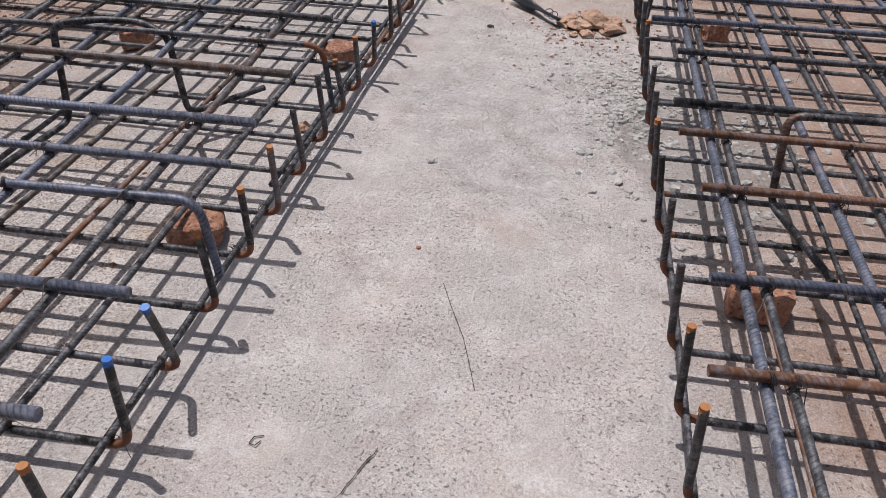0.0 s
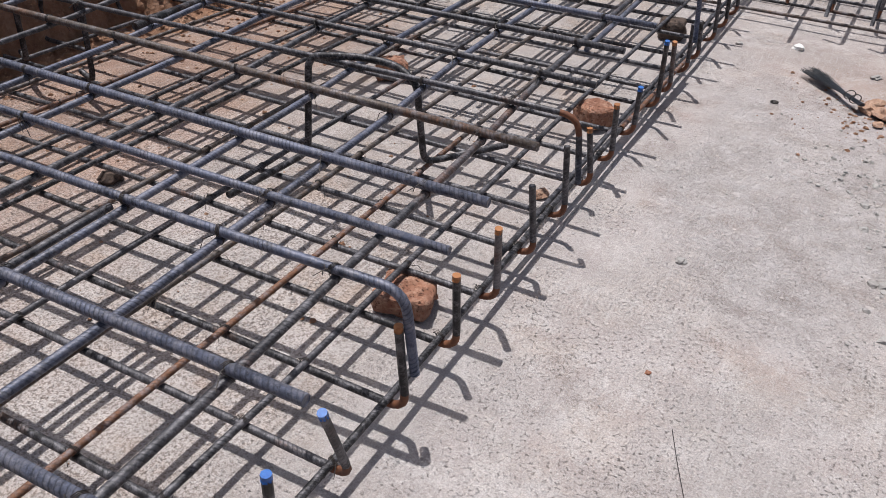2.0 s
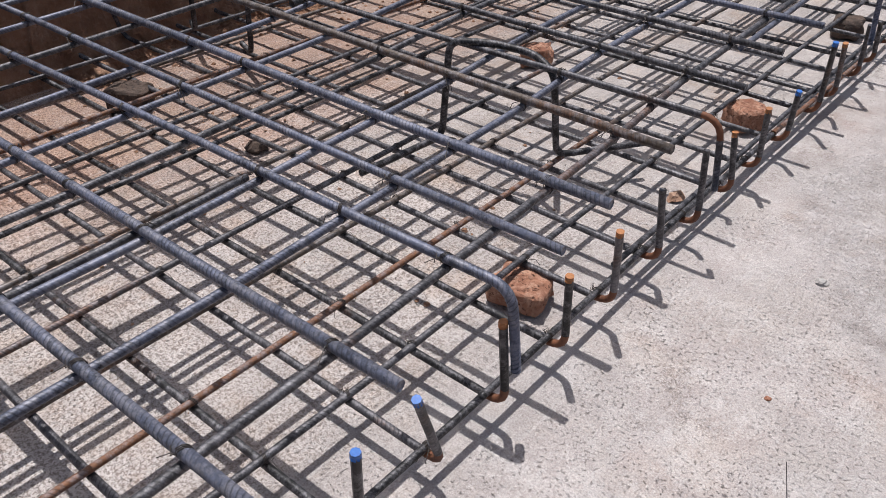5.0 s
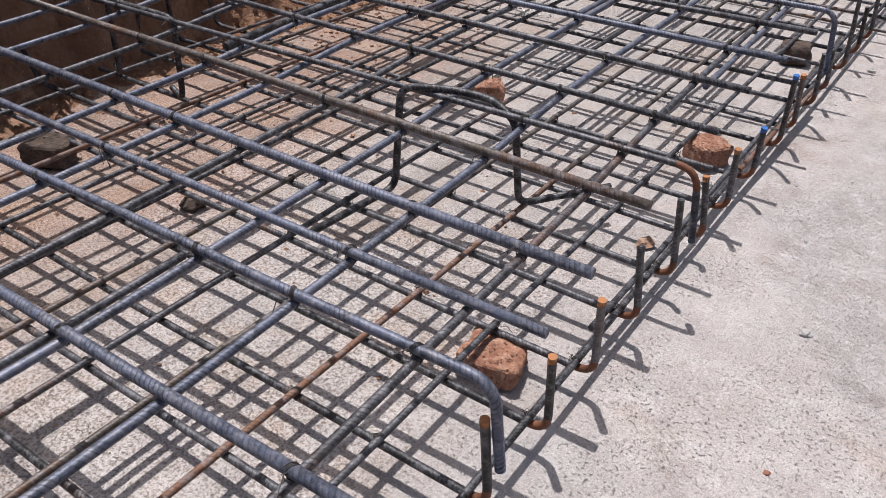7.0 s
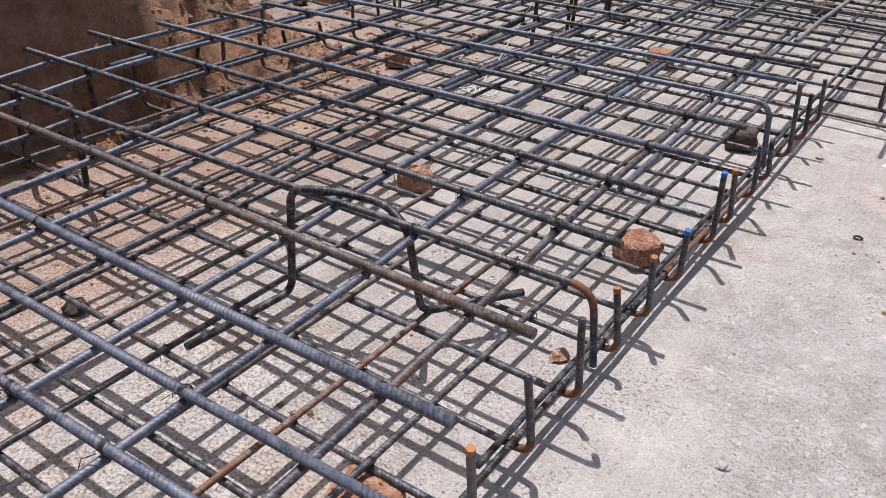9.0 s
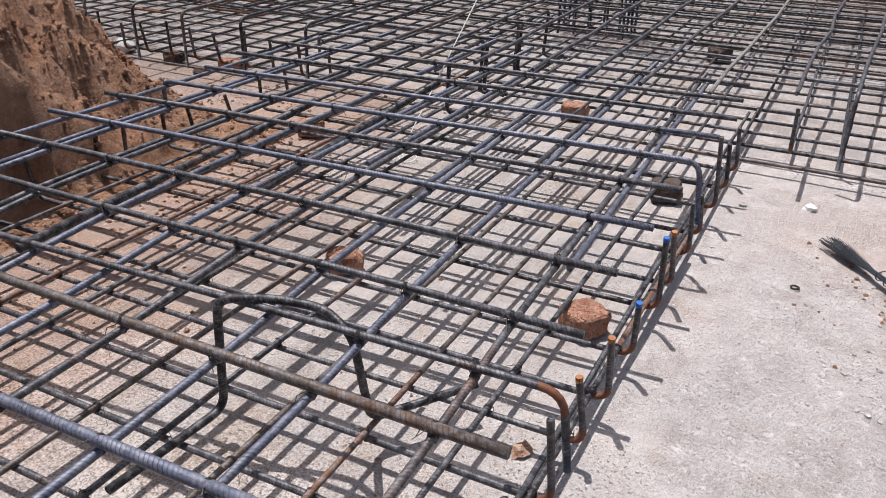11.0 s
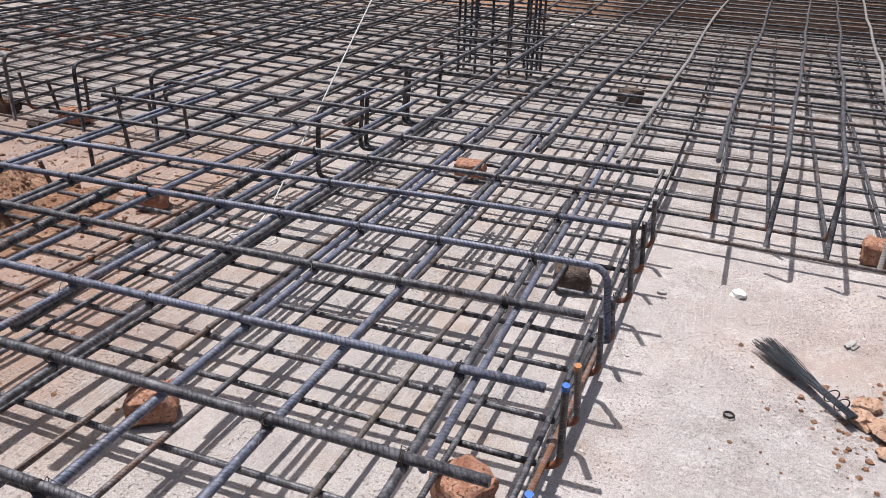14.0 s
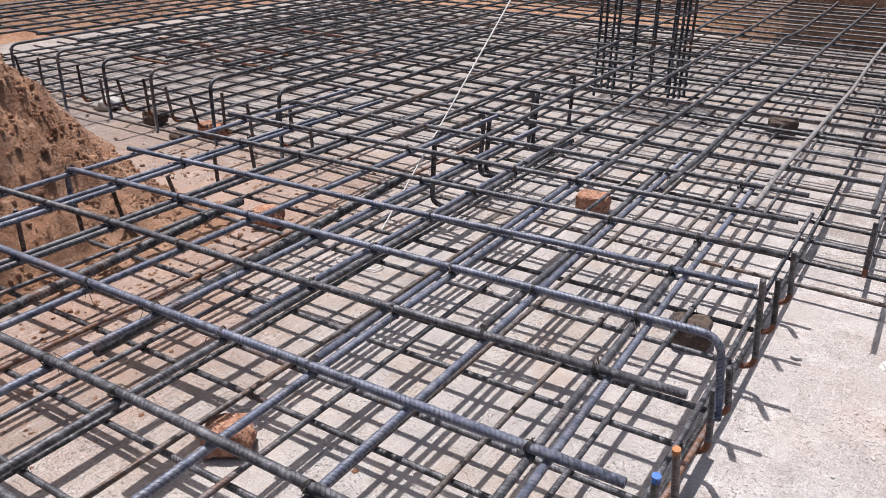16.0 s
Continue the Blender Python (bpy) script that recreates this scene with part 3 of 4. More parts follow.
# lapped lengths lying beside some of the long bars
for k, shift, a, b, mat in ((0, 0.034, 3.60, 5.5, STEEL_BLUE), (1, -0.027, 4.20, 5.45, STEEL_GREY), (2, -0.030, 3.9, 5.45, STEEL_BLUE), (3, -0.030, 3.95, 5.6, STEEL_BLUE), (4, 0.028, 4.3, 5.45, STEEL_GREY),
                            (6, -0.033, 3.2, 5.5, STEEL_GREY), (2, -0.030, 1.0, 2.3, STEEL_GREY), (7, -0.035, 3.4, 5.3, STEEL_BLUE)):
    put("lap_bar", long_run(TOP_ALONG[k], a, b, 0.021, shift), 0.0112, mat, mat_side, bend=0.10)
for y1, y0, x1, kind, r, mat in TOP_ACROSS:
    for pair in TOP_ALONG:
        x = along_x(pair, y1)
        s = (x + 3.05) / (x1 + 3.05)
        if rng.random() < 0.8:
            p = local(mat_side, (x, y0 + (y1 - y0) * s, z_top(y1) - 0.004))
            tie(mat_side, *p)

# bottom bars with their ends turned up along the walkway
HOOKS = [(-0.3 + 0.205 * k, 0.28, -0.01, 0.0, None) for k in range(9)]
HOOKS += [(1.52, 0.27, 0, 0, TIP_ORANGE), (1.74, 0.27, -0.01, 0, TIP_ORANGE), (1.950, 0.283, 0.004, 0.007, TIP_BLUE), (2.155, 0.284, 0.002, -0.060, TIP_BLUE), (2.343, 0.285, -0.006, -0.007, TIP_ORANGE), (2.552, 0.277, 0.006, -0.015, TIP_ORANGE),
          (2.750, 0.289, 0.010, -0.029, TIP_ORANGE), (2.968, 0.278, -0.011, -0.015, None), (3.178, 0.283, -0.014, 0.009, None), (3.388, 0.250, -0.021, 0.002, TIP_ORANGE), (3.572, 0.275, 0.006, -0.034, TIP_ORANGE),
          (3.790, 0.250, 0.012, -0.022, TIP_BLUE), (4.062, 0.326, 0.009, -0.038, TIP_BLUE), (4.228, 0.276, 0.0, -0.046, TIP_ORANGE), (4.462, 0.270, 0.0, -0.02, None), (4.640, 0.238, -0.004, -0.034, None),
          (4.905, 0.375, -0.006, -0.06, None), (5.128, 0.27, -0.004, -0.03, None), (5.355, 0.27, -0.006, -0.03, None)]
for y, hgt, dx, dy, paint in HOOKS:
    ex = edge_x(y)
    end = (ex + dx - 0.008, y + dy, hgt)
    pts = [(-3.13, y - 0.05, ZB), (ex, y, ZB), end]
    if y > 2.9:
        pts.insert(0, (-3.13 + rng.uniform(-.02, .03), y - 0.05 + rng.uniform(-.03, .03), rng.uniform(0.2, 0.29)))
    hook = put("hooked_bar", pts, 0.0112, rng.choice([STEEL_GREY, STEEL_DARK, STEEL_GREY]), mat_side, rust=(ex, y, ZB), bend=0.045, label="dark bar with its rusted end bent upward")
    if paint:
        tip(hook, local(mat_side, end), 0.0112, paint, Vector((dx, dy, hgt - ZB)).normalized())
BOTTOM_ALONG = [-0.850, -1.05, -1.26, -1.47, -1.67, -1.88, -2.09, -2.30, -2.52, -2.74, -2.95]
for i, x in enumerate(BOTTOM_ALONG):
    mat = (STEEL_DARK, STEEL_GREY, STEEL_RUST, STEEL_BROWN, STEEL_GREY, STEEL_BROWN)[i % 6]
    if i == 2:
        put("bottom_bar", [(x - 0.005, -0.6, ZBL), (x, 3.42, ZBL)], 0.0100, STEEL_RUST, mat_side)
        put("bottom_bar", [(x, 3.43, ZBL), (x + 0.035, 6.3, ZBL)], 0.0100, STEEL_BROWN, mat_side)
        continue
    put("bottom_bar", [(x - 0.005, -0.6, ZBL), (x, 3.2, ZBL), (x + 0.035, 6.3, ZBL)], 0.0105, STEEL_DARK if i == 0 else mat, mat_side, bend=0.02)
for y, *_ in HOOKS:
    for x in BOTTOM_ALONG[:]:
        if rng.random() < (0.9 if x > -0.9 else 0.35):
            bx = x + (0.035 * (y - 3.2) / 3.1 if y > 3.2 else 0.0)
            tie(mat_side, *local(mat_side, (bx, y - 0.05 * (edge_x(y) - x) / 2.3, ZBL - 0.003)), 0.8, 90.0)


put("lap_bar", [(-0.872, 2.86, ZBL), (-0.850, 6.2, ZBL)], 0.0105, STEEL_GREY, mat_side)
put("lap_bar", [(-0.842, 3.78, ZBL + 0.004), (-0.818, 4.56, ZBL + 0.004)], 0.0105, STEEL_RUST, mat_side, label="bright rust-brown lap bar along the edge")
put("lap_bar", [(-1.982, 3.71, 0.345), (-2.045, 5.0, 0.372)], 0.0200, STEEL_DARK, mat_side)
put("lap_bar", [(-2.285, 3.1, 0.345), (-2.345, 4.5, 0.372)], 0.0190, STEEL_DARK, mat_side)


# ---- chairs that hold the upper layer ----
def chair_bar(points, r=0.0105, label="bent dark steel chair bar standing between two bar layers"):
    p0 = Vector(points[0])
    bm = tube(bmesh.new(), bent([Vector(p) - p0 for p in points], 0.04), r)
    ob = mesh_object("spacer_chair", bm, STEEL_DARK)
    ob.location = p0
    tagged(ob, label, "rebar chair", "bent chairs between the bar layers")


chair_bar([(-1.626, 2.755, 0.098), (-1.600, 3.078, 0.098), (-1.577, 3.080, 0.405), (-1.46, 3.130, 0.412), (-1.345, 3.160, 0.405), (-1.252, 3.125, 0.385), (-1.268, 3.205, 0.10), (-1.10, 3.43, 0.11)])
chair_bar([(-2.66, 3.14, 0.10), (-2.55, 3.10, 0.10), (-2.54, 3.11, 0.38), (-2.88, 3.10, 0.38), (-2.90, 3.10, 0.10), (-3.0, 3.15, 0.10)])
for ca, cb in ((5.42, 5.83), (5.87, 6.32), (6.35, 6.81)):
    chair_bar([(-2.08, ca - 0.03, 0.10), (-2.215, ca, 0.10), (-2.20, ca, 0.388), (-2.205, cb, 0.388), (-2.225, cb, 0.10), (-2.07, cb + 0.04, 0.10)])


# ---- the mat across the walkway ----
def mat_beyond():
    m = empty("rebar_mat", (-2.0, 8.3, 0.0), "wide double-layer mat of tied steel bars beyond the walkway", "rebar mat")
    g = random.Random(5)
    x0, x1, y0, y1 = -7.2, 3.6, 5.535, 10.75
    zt, ztl = 0.408, 0.430
    y = 5.70
    while y < y1:
        put("top_bar", [(x0, y + 0.25, zt), (x1, y - 0.12 + g.uniform(-.03, .03), zt)], g.choice([0.0100, 0.0115]), g.choice([STEEL_GREY, STEEL_DARK, STEEL_BROWN, STEEL_DARK]), m)
        y += g.uniform(0.215, 0.255)
    # long bars: x at the front and drift to the side for each metre
    runs = [(-0.61, 0.022), (-0.92, 0.016), (-1.20, 0.008), (-1.43, -0.004), (-1.68, -0.02), (-1.96, -0.026), (-2.24, -0.03), (-2.52, -0.03), (-2.80, -0.03)]
    runs += [(-0.39 + 0.185 * k, 0.042 + 0.003 * k) for k in range(20)] + [(-3.13 - 0.218 * k, -0.02) for k in range(19)]
    for i, (x, lean) in enumerate(runs):
        mat = g.choice([STEEL_DUSTY, STEEL_DUSTY, STEEL_GREY]) if x > -1.3 else g.choice([STEEL_GREY, STEEL_BROWN, STEEL_GREY, STEEL_DARK]) if x > -2.6 else g.choice([STEEL_DARK, STEEL_GREY, STEEL_DARK, STEEL_BROWN])
        front = 5.47 + g.uniform(-0.03, 0.03)
        if x < -3.1 and i % 2 == 1 or x > -0.5:
            foot = (x + g.uniform(-.008, .012), front - 0.01, 0.10)
            pts = [foot, (x, front, ztl), (x + lean * 5.3, y1, ztl)]
        elif x < -3.1:
            pts = [(x, front + 0.28, ztl), (x + lean * 5.3, y1, ztl)]
        else:
            pts = [(x, 5.37 if x > -0.7 else 5.2, ztl), (x + lean * 5.3, y1, ztl)]
        put("long_bar", pts, 0.0118, mat, m, bend=0.05, sag=0.012)
    x = 2.97
    while x > -7.1:
        if x < -3.0 or x > -0.75:
            put("hooked_bar", [(x + g.uniform(-.012, .012), y0 + g.uniform(0.12, 0.17), g.uniform(0.25, 0.31)), (x, y0 + 0.16, 0.075), (x - 0.02, y1, 0.075)], 0.0110, g.choice([STEEL_DARK, STEEL_GREY, STEEL_DARK]), m, bend=0.04, rust=(x, y0 + 0.16, 0.075))
        else:
            put("bottom_bar", [(x, 6.2, 0.075), (x - 0.02, y1, 0.075)], 0.0105, g.choice([STEEL_DARK, STEEL_GREY]), m)
        x -= 0.21
    y = y0
    while y < y1:
        put("bottom_bar", [(x0, y + 0.1, 0.055), (x1, y - 0.02, 0.055)], 0.0105, g.choice([STEEL_DARK, STEEL_GREY, STEEL_GREY, STEEL_DARK, STEEL_GREY, STEEL_BROWN]), m)
        y += g.uniform(0.195, 0.22)


    for x, y, l in ((-6.1, 7.40, 0.7), (-5.5, 7.27, 0.5), (-5.0, 7.02, 0.6), (-5.2, 7.47, 0.5), (-5.6, 8.40, 0.9), (-6.7, 8.27, 0.6), (-4.6, 7.9, 0.5), (-5.7, 6.70, 0.5)):
        put("lap_bar", [(x - l / 2, y + 0.02, 0.095), (x + l / 2, y, 0.095)], 0.0125, BEND_RUST, m, label="bright orange-rusted bar length")


mat_beyond()


# ---- the mat on the other side of the walkway ----
def mat_other():
    m = empty("rebar_mat", (1.6, 3.0, 0.0), "rust-streaked double-layer steel bar mat beside the walkway", "rebar mat")
    g = random.Random(8)
    zt, ztl = 0.345, 0.322
    tops = [(-0.3 + 0.29 * k, 0.21, STEEL_GREY) for k in range(6)]
    tops += [(1.45, 0.20, STEEL_BLUE), (1.78, 0.20, STEEL_RUST), (2.071, 0.169, STEEL_RUST), (2.329, 0.20, STEEL_BLUE), (2.666, 0.218, STEEL_RUST), (2.937, 0.19, STEEL_RUST), (3.12, 0.19, STEEL_DARK),
            (3.503, 0.229, STEEL_GREY), (3.793, 0.165, STEEL_BLUE), (4.08, 0.22, STEEL_BLUE), (4.38, 0.22, STEEL_GREY), (4.66, 0.22, STEEL_GREY), (4.95, 0.21, STEEL_GREY), (5.25, 0.22, STEEL_GREY)]
    for y, x, mat in tops:
        pts = [(x, y, zt), (3.4, y + 0.15, zt)]
        if y == 4.38:
            pts.insert(0, (x - 0.02, y - 0.02, 0.10))
        put("top_bar", pts, 0.0135, mat, m)
    for i, (x, r, mat) in enumerate(((0.268, 0.0145, STEEL_BLUE), (0.308, 0.0110, STEEL_GREY), (0.512, 0.0140, STEEL_BLUE), (0.60, 0.010, STEEL_GREY), (0.78, 0.012, STEEL_GREY), (0.83, 0.010, STEEL_DARK), (1.03, 0.012, STEEL_BLUE), (1.28, 0.012, STEEL_GREY), (1.55, 0.012, STEEL_GREY), (1.8, 0.012, STEEL_GREY), (2.1, 0.012, STEEL_GREY), (2.4, 0.012, STEEL_GREY), (2.7, 0.012, STEEL_GREY))):
        put("long_bar", [(x - 0.02, -0.6, ztl), (x + 0.008, 3.4, ztl), (x + 0.03, 6.0, ztl)], r, mat, m, bend=0.02)
        for y, xe, _ in tops:
            if x < 1.1 and g.random() < 0.8:
                tie(m, *local(m, (x - 0.016 + 0.007 * y, y, zt - 0.004)))
    for y in (-0.25, -0.03, 0.18, 0.4, 0.6, 0.8, 1.0, 1.2, 1.4, 1.60, 1.80, 2.02, 2.226, 2.423, 2.69, 2.881, 3.09, 3.31, 3.53, 3.72, 3.93, 4.15, 4.37, 4.58, 4.80, 5.0, 5.22, 5.43):
        paint = g.choice([TIP_ORANGE, None])
        tipp = (0.160 + g.uniform(-.006, .014), y + g.uniform(-.005, .03), g.uniform(0.275, 0.295))
        hook = put("hooked_bar", [(3.3, y + 0.06, ZB), (0.185, y, ZB), tipp], 0.0112, g.choice([STEEL_GREY, STEEL_DARK]), m, rust=(0.185, y, ZB), bend=0.045)
        if paint:
            tip(hook, local(m, tipp), 0.0112, paint)
    for i, x in enumerate((0.205, 0.42, 0.62, 0.86, 1.1, 1.35, 1.6, 1.9, 2.2, 2.5, 2.8)):
        put("bottom_bar", [(x - 0.03, -0.6, ZBL), (x, 3.0, ZBL), (x + 0.02, 5.9, ZBL)], 0.009, (STEEL_GREY, STEEL_RUST, STEEL_DARK)[i % 3], m, bend=0.02)


mat_other()
chair_bar([(0.58, 2.70, 0.11), (0.493, 3.045, 0.11), (0.461, 3.02, 0.380), (0.90, 3.05, 0.380), (0.92, 3.10, 0.11), (0.94, 2.9, 0.11)])


# ---- column starter bars ----
def column_cage(cx, cy, w, d, nx, ny):
    c = empty("column_cage", (cx, cy, 0.0), "upright dark column starter bars with square links", "rebar cage")
    spots = [(-w / 2 + w * i / (nx - 1), s * d / 2) for i in range(nx) for s in (-1, 1)] + [(s * w / 2, -d / 2 + d * j / (ny - 1)) for j in range(1, ny - 1) for s in (-1, 1)]
    for x, y in spots:
        bar("upright_bar", [(x, y, 0.05), (x + rng.uniform(-.02, .02), y + rng.uniform(-.02, .02), 1.7)], 0.0125, STEEL_DARK, c)
    for k in range(10):
        z = 0.12 + 0.16 * k
        hw, hd = w / 2 + 0.016, d / 2 + 0.016
        bm = tube(bmesh.new(), bent([(-hw, -hd, z), (hw, -hd, z + .01), (hw, hd, z), (-hw, hd, z + .01), (-hw, -hd, z)], 0.02), 0.005, 6)
        part("link", bm, STEEL_DARK, c)


column_cage(-2.22, 7.95, 0.50, 0.36, 5, 4)


# ---- broken bricks ----
def brick(at, size, yaw, mat, label, tilt=0.0, seed=0):
    g = random.Random(seed)
    bm = bmesh.new()
    bmesh.ops.create_cube(bm, size=1.0)
    bmesh.ops.subdivide_edges(bm, edges=bm.edges[:], cuts=7, use_grid_fill=True)
    off = Vector((g.uniform(0, 50), g.uniform(0, 50), g.uniform(0, 50)))
    for v in bm.verts:
        p = Vector((v.co.x * size[0], v.co.y * size[1], v.co.z * size[2]))
        c = [abs(a) * 2 for a in v.co]
        edge = sorted(c)[1]
        k = 1 - 0.10 * max(0, edge - 0.72) / 0.28
        broken = smooth(0.2, 0.5, v.co.x) * 0.28
        n = noise.noise(p * 16 + off) * 0.6 + noise.noise(p * 40 + off) * 0.4
        p = p * k * (1 + 0.05 * n)
        p.x -= broken * size[0] * (0.5 * noise.noise(p * 22 + off * 2) + 0.30)
        p.z += 0.12 * size[2] * noise.noise(p * 12 + off) * (1 if v.co.z > 0.3 else 0)
        v.co = p
    for _ in range(4):
        n = Vector((g.uniform(-0.2, 1), g.uniform(-1, 1), g.uniform(-0.1, 1))).normalized()
        reach = sum(abs(n[i]) * size[i] for i in range(3)) * 0.5
        geom = bm.verts[:] + bm.edges[:] + bm.faces[:]
        cut = bmesh.ops.bisect_plane(bm, geom=geom, plane_co=n * reach * g.uniform(0.74, 0.92), plane_no=n, clear_outer=True)
        rim = [e for e in cut["geom_cut"] if isinstance(e, bmesh.types.BMEdge)]
        if rim:
            bmesh.ops.edgeloop_fill(bm, edges=rim)
    bmesh.ops.triangulate(bm, faces=bm.faces[:])
    long_edges = [e for e in bm.edges if e.calc_length() > 0.022]
    if long_edges:
        bmesh.ops.subdivide_edges(bm, edges=long_edges, cuts=2)
        bmesh.ops.triangulate(bm, faces=bm.faces[:])
    for v in bm.verts:
        w = noise.noise(v.co * 34 + off) * 0.006 + noise.noise(v.co * 80 + off) * 0.003
        v.co += v.normal * w
    low = min(v.co.z for v in bm.verts)
    for v in bm.verts:
        v.co.z -= low
    ob = mesh_object("brick", bm, mat, smooth=False)
    ob.matrix_basis = pose(at[0], at[1], at[2], tilt, 0, yaw)
    tagged(ob, label, "brick", "broken brick spacers under the bars")


L1 = "broken red clay brick lying on the concrete under bars"
BRICKS = [(-1.02, 2.70, 0.15, 0.115, 0.062, 10, BRICK), (-0.988, 3.958, 0.135, 0.125, 0.076, 57, BRICK), (-1.825, 3.92, 0.13, 0.10, 0.080, 35, BRICK), (-1.00, 5.06, 0.13, 0.11, 0.085, 15, BRICK_DARK),
          (-1.69, 5.92, 0.15, 0.11, 0.085, 5, BRICK), (-1.24, 7.64, 0.16, 0.11, 0.10, 20, BRICK_DARK), (0.03, 5.74, 0.16, 0.11, 0.085, -5, BRICK), (-2.765, 5.02, 0.13, 0.11, 0.08, 20, BRICK),
          (0.43, 2.685, 0.16, 0.11, 0.085, -8, BRICK), (0.535, 4.60, 0.12, 0.10, 0.09, 20, BRICK), (-3.96, 5.80, 0.18, 0.11, 0.08, 0, BRICK), (-2.665, 2.66, 0.16, 0.11, 0.08, 35, BRICK_DARK), (-4.45, 5.78, 0.13, 0.10, 0.08, 10, BRICK_DARK)]
for i, (x, y, a, b, c, yaw, mat) in enumerate(BRICKS):
    brick((x, y, 0.0), (a, b, c), yaw, mat, L1 if mat is BRICK else "dark weathered brick piece wedged under the bars", seed=i)


# ---- tie wire bundle, rubble and small litter ----
def wire_bundle():
    b = empty("tie_wire_bundle", (-0.150, 4.600, 0.028), "bundle of blue-black tie wires splayed like a brush", "wire bundle")
    g = random.Random(3)
    bm = bmesh.new()
    for k in range(170):
        a, s = g.uniform(0, 6.283), math.sqrt(g.random())
        ox, oz = s * math.cos(a), s * math.sin(a)
        pts = []
        long = g.uniform(0.34, 0.41)
        for i in range(6):
            u = i / 5
            wdt = 0.012 + 0.034 * smooth(0.35, 1.0, u)
            d = u * long
            side = ox * wdt + g.uniform(-.002, .002)
            pts.append(Vector((-0.57 * d + side * 0.82, 0.82 * d + side * 0.57, 0.012 - 0.012 * u + oz * wdt * 0.45 * (1 - 0.4 * u))))
        tube(bm, pts, 0.0009, 3)
    part("wire_brush", bm, WIRE_BLUE, b)
    bm = bmesh.new()
    for d in (0.05, 0.09):
        ringp = [Vector((-0.57 * d + 0.82 * 0.024 * math.cos(t), 0.82 * d + 0.57 * 0.024 * math.cos(t), 0.016 + 0.018 * math.sin(t))) for t in [i * 0.55 for i in range(13)]]
        tube(bm, ringp, 0.002, 4)
    part("binding", bm, WIRE, b)


wire_bundle()


def lump_mesh(name, seed, mat, cuts=2):
    g = random.Random(seed)
    bm = bmesh.new()
    bmesh.ops.create_icosphere(bm, subdivisions=cuts, radius=0.5)
    off = Vector((g.uniform(0, 90), g.uniform(0, 90), g.uniform(0, 90)))
    for v in bm.verts:
        n = noise.noise(v.co * 2.2 + off) * 0.5 + noise.noise(v.co * 5 + off) * 0.4
        v.co = v.co * (1 + n)
        v.co.z = max(v.co.z, -0.25) * 0.7
    me = bpy.data.meshes.new(name)
    bm.to_mesh(me)
    bm.free()
    me.materials.append(mat)
    return me


CLAY_LUMPS = [lump_mesh("soil_lump", s, CLAY) for s in range(5)]
g = random.Random(21)
for x, y, s in ((-0.05, 4.60, 0.12), (0.02, 4.66, 0.16), (-0.02, 4.53, 0.07), (0.08, 4.60, 0.10), (-0.12, 4.64, 0.08), (0.10, 4.70, 0.09), (-0.08, 4.52, 0.05), (0.13, 4.62, 0.06), (0.05, 4.74, 0.08), (-0.10, 4.72, 0.07)):
    ob = new("soil_lump", g.choice(CLAY_LUMPS))
    ob.matrix_basis = pose(x, y, 0.17 * s, 0, 0, g.uniform(0, 360)) @ Matrix.Diagonal((s, s * g.uniform(0.7, 1.1), s * 0.7, 1))
    tagged(ob, "crumbled orange soil lump dropped on the concrete", "soil lump", "heap of soil lumps on the walkway")


def scatter(name, label, mat, spots, seed, flat=1.0, bank=False):
    """Loose fragments on the floor, joined in one mesh."""
    g = random.Random(seed)
    verts, faces = [], []
    for cx, cy, sx, sy, count, lo, hi in spots:
        for _ in range(count):
            x, y = g.gauss(cx, sx), g.gauss(cy, sy)
            s = lo + (hi - lo) * g.random() ** 3
            if name == "stone_chips" and y < 2.85:
                s = min(s, 0.011)
            ground = ground_height(x, y) - 0.2 * s if bank else 0.001
            if bank and ground < 0.002:
                continue
            b = len(verts)
            a0 = g.uniform(0, 6.28)
            k = g.choice([5, 6, 7])
            levels = [(-0.2, 1.0), (g.uniform(0.2, 0.3), 1.0), (g.uniform(0.42, 0.55), 0.62)] if bank else [(0.0, 1.0), (g.uniform(0.25, 0.5), g.uniform(0.5, 0.8))]
            for z, f in levels:
                for i in range(k):
                    a = a0 + 6.283 * i / k + g.uniform(-.25, .25)
                    rr = s * f * (g.uniform(0.42, 0.55) if bank else g.uniform(0.35, 0.6))
                    verts.append((x + rr * math.cos(a), y + rr * math.sin(a), ground + z * s * flat * (1 + g.uniform(-.3, .3) if z else 1)))
            top = len(levels) - 1
            faces.append(tuple(b + top * k + i for i in range(k)))
            for q in range(top):
                faces += [(b + q * k + i, b + q * k + (i + 1) % k, b + (q + 1) * k + (i + 1) % k, b + (q + 1) * k + i) for i in range(k)]
    me = bpy.data.meshes.new(name)
    me.from_pydata(verts, [], faces)
    me.materials.append(mat)
    if bank:
        me.shade_smooth()
    tagged(new(name, me), label, name.replace("_", " "), kind="stuff")


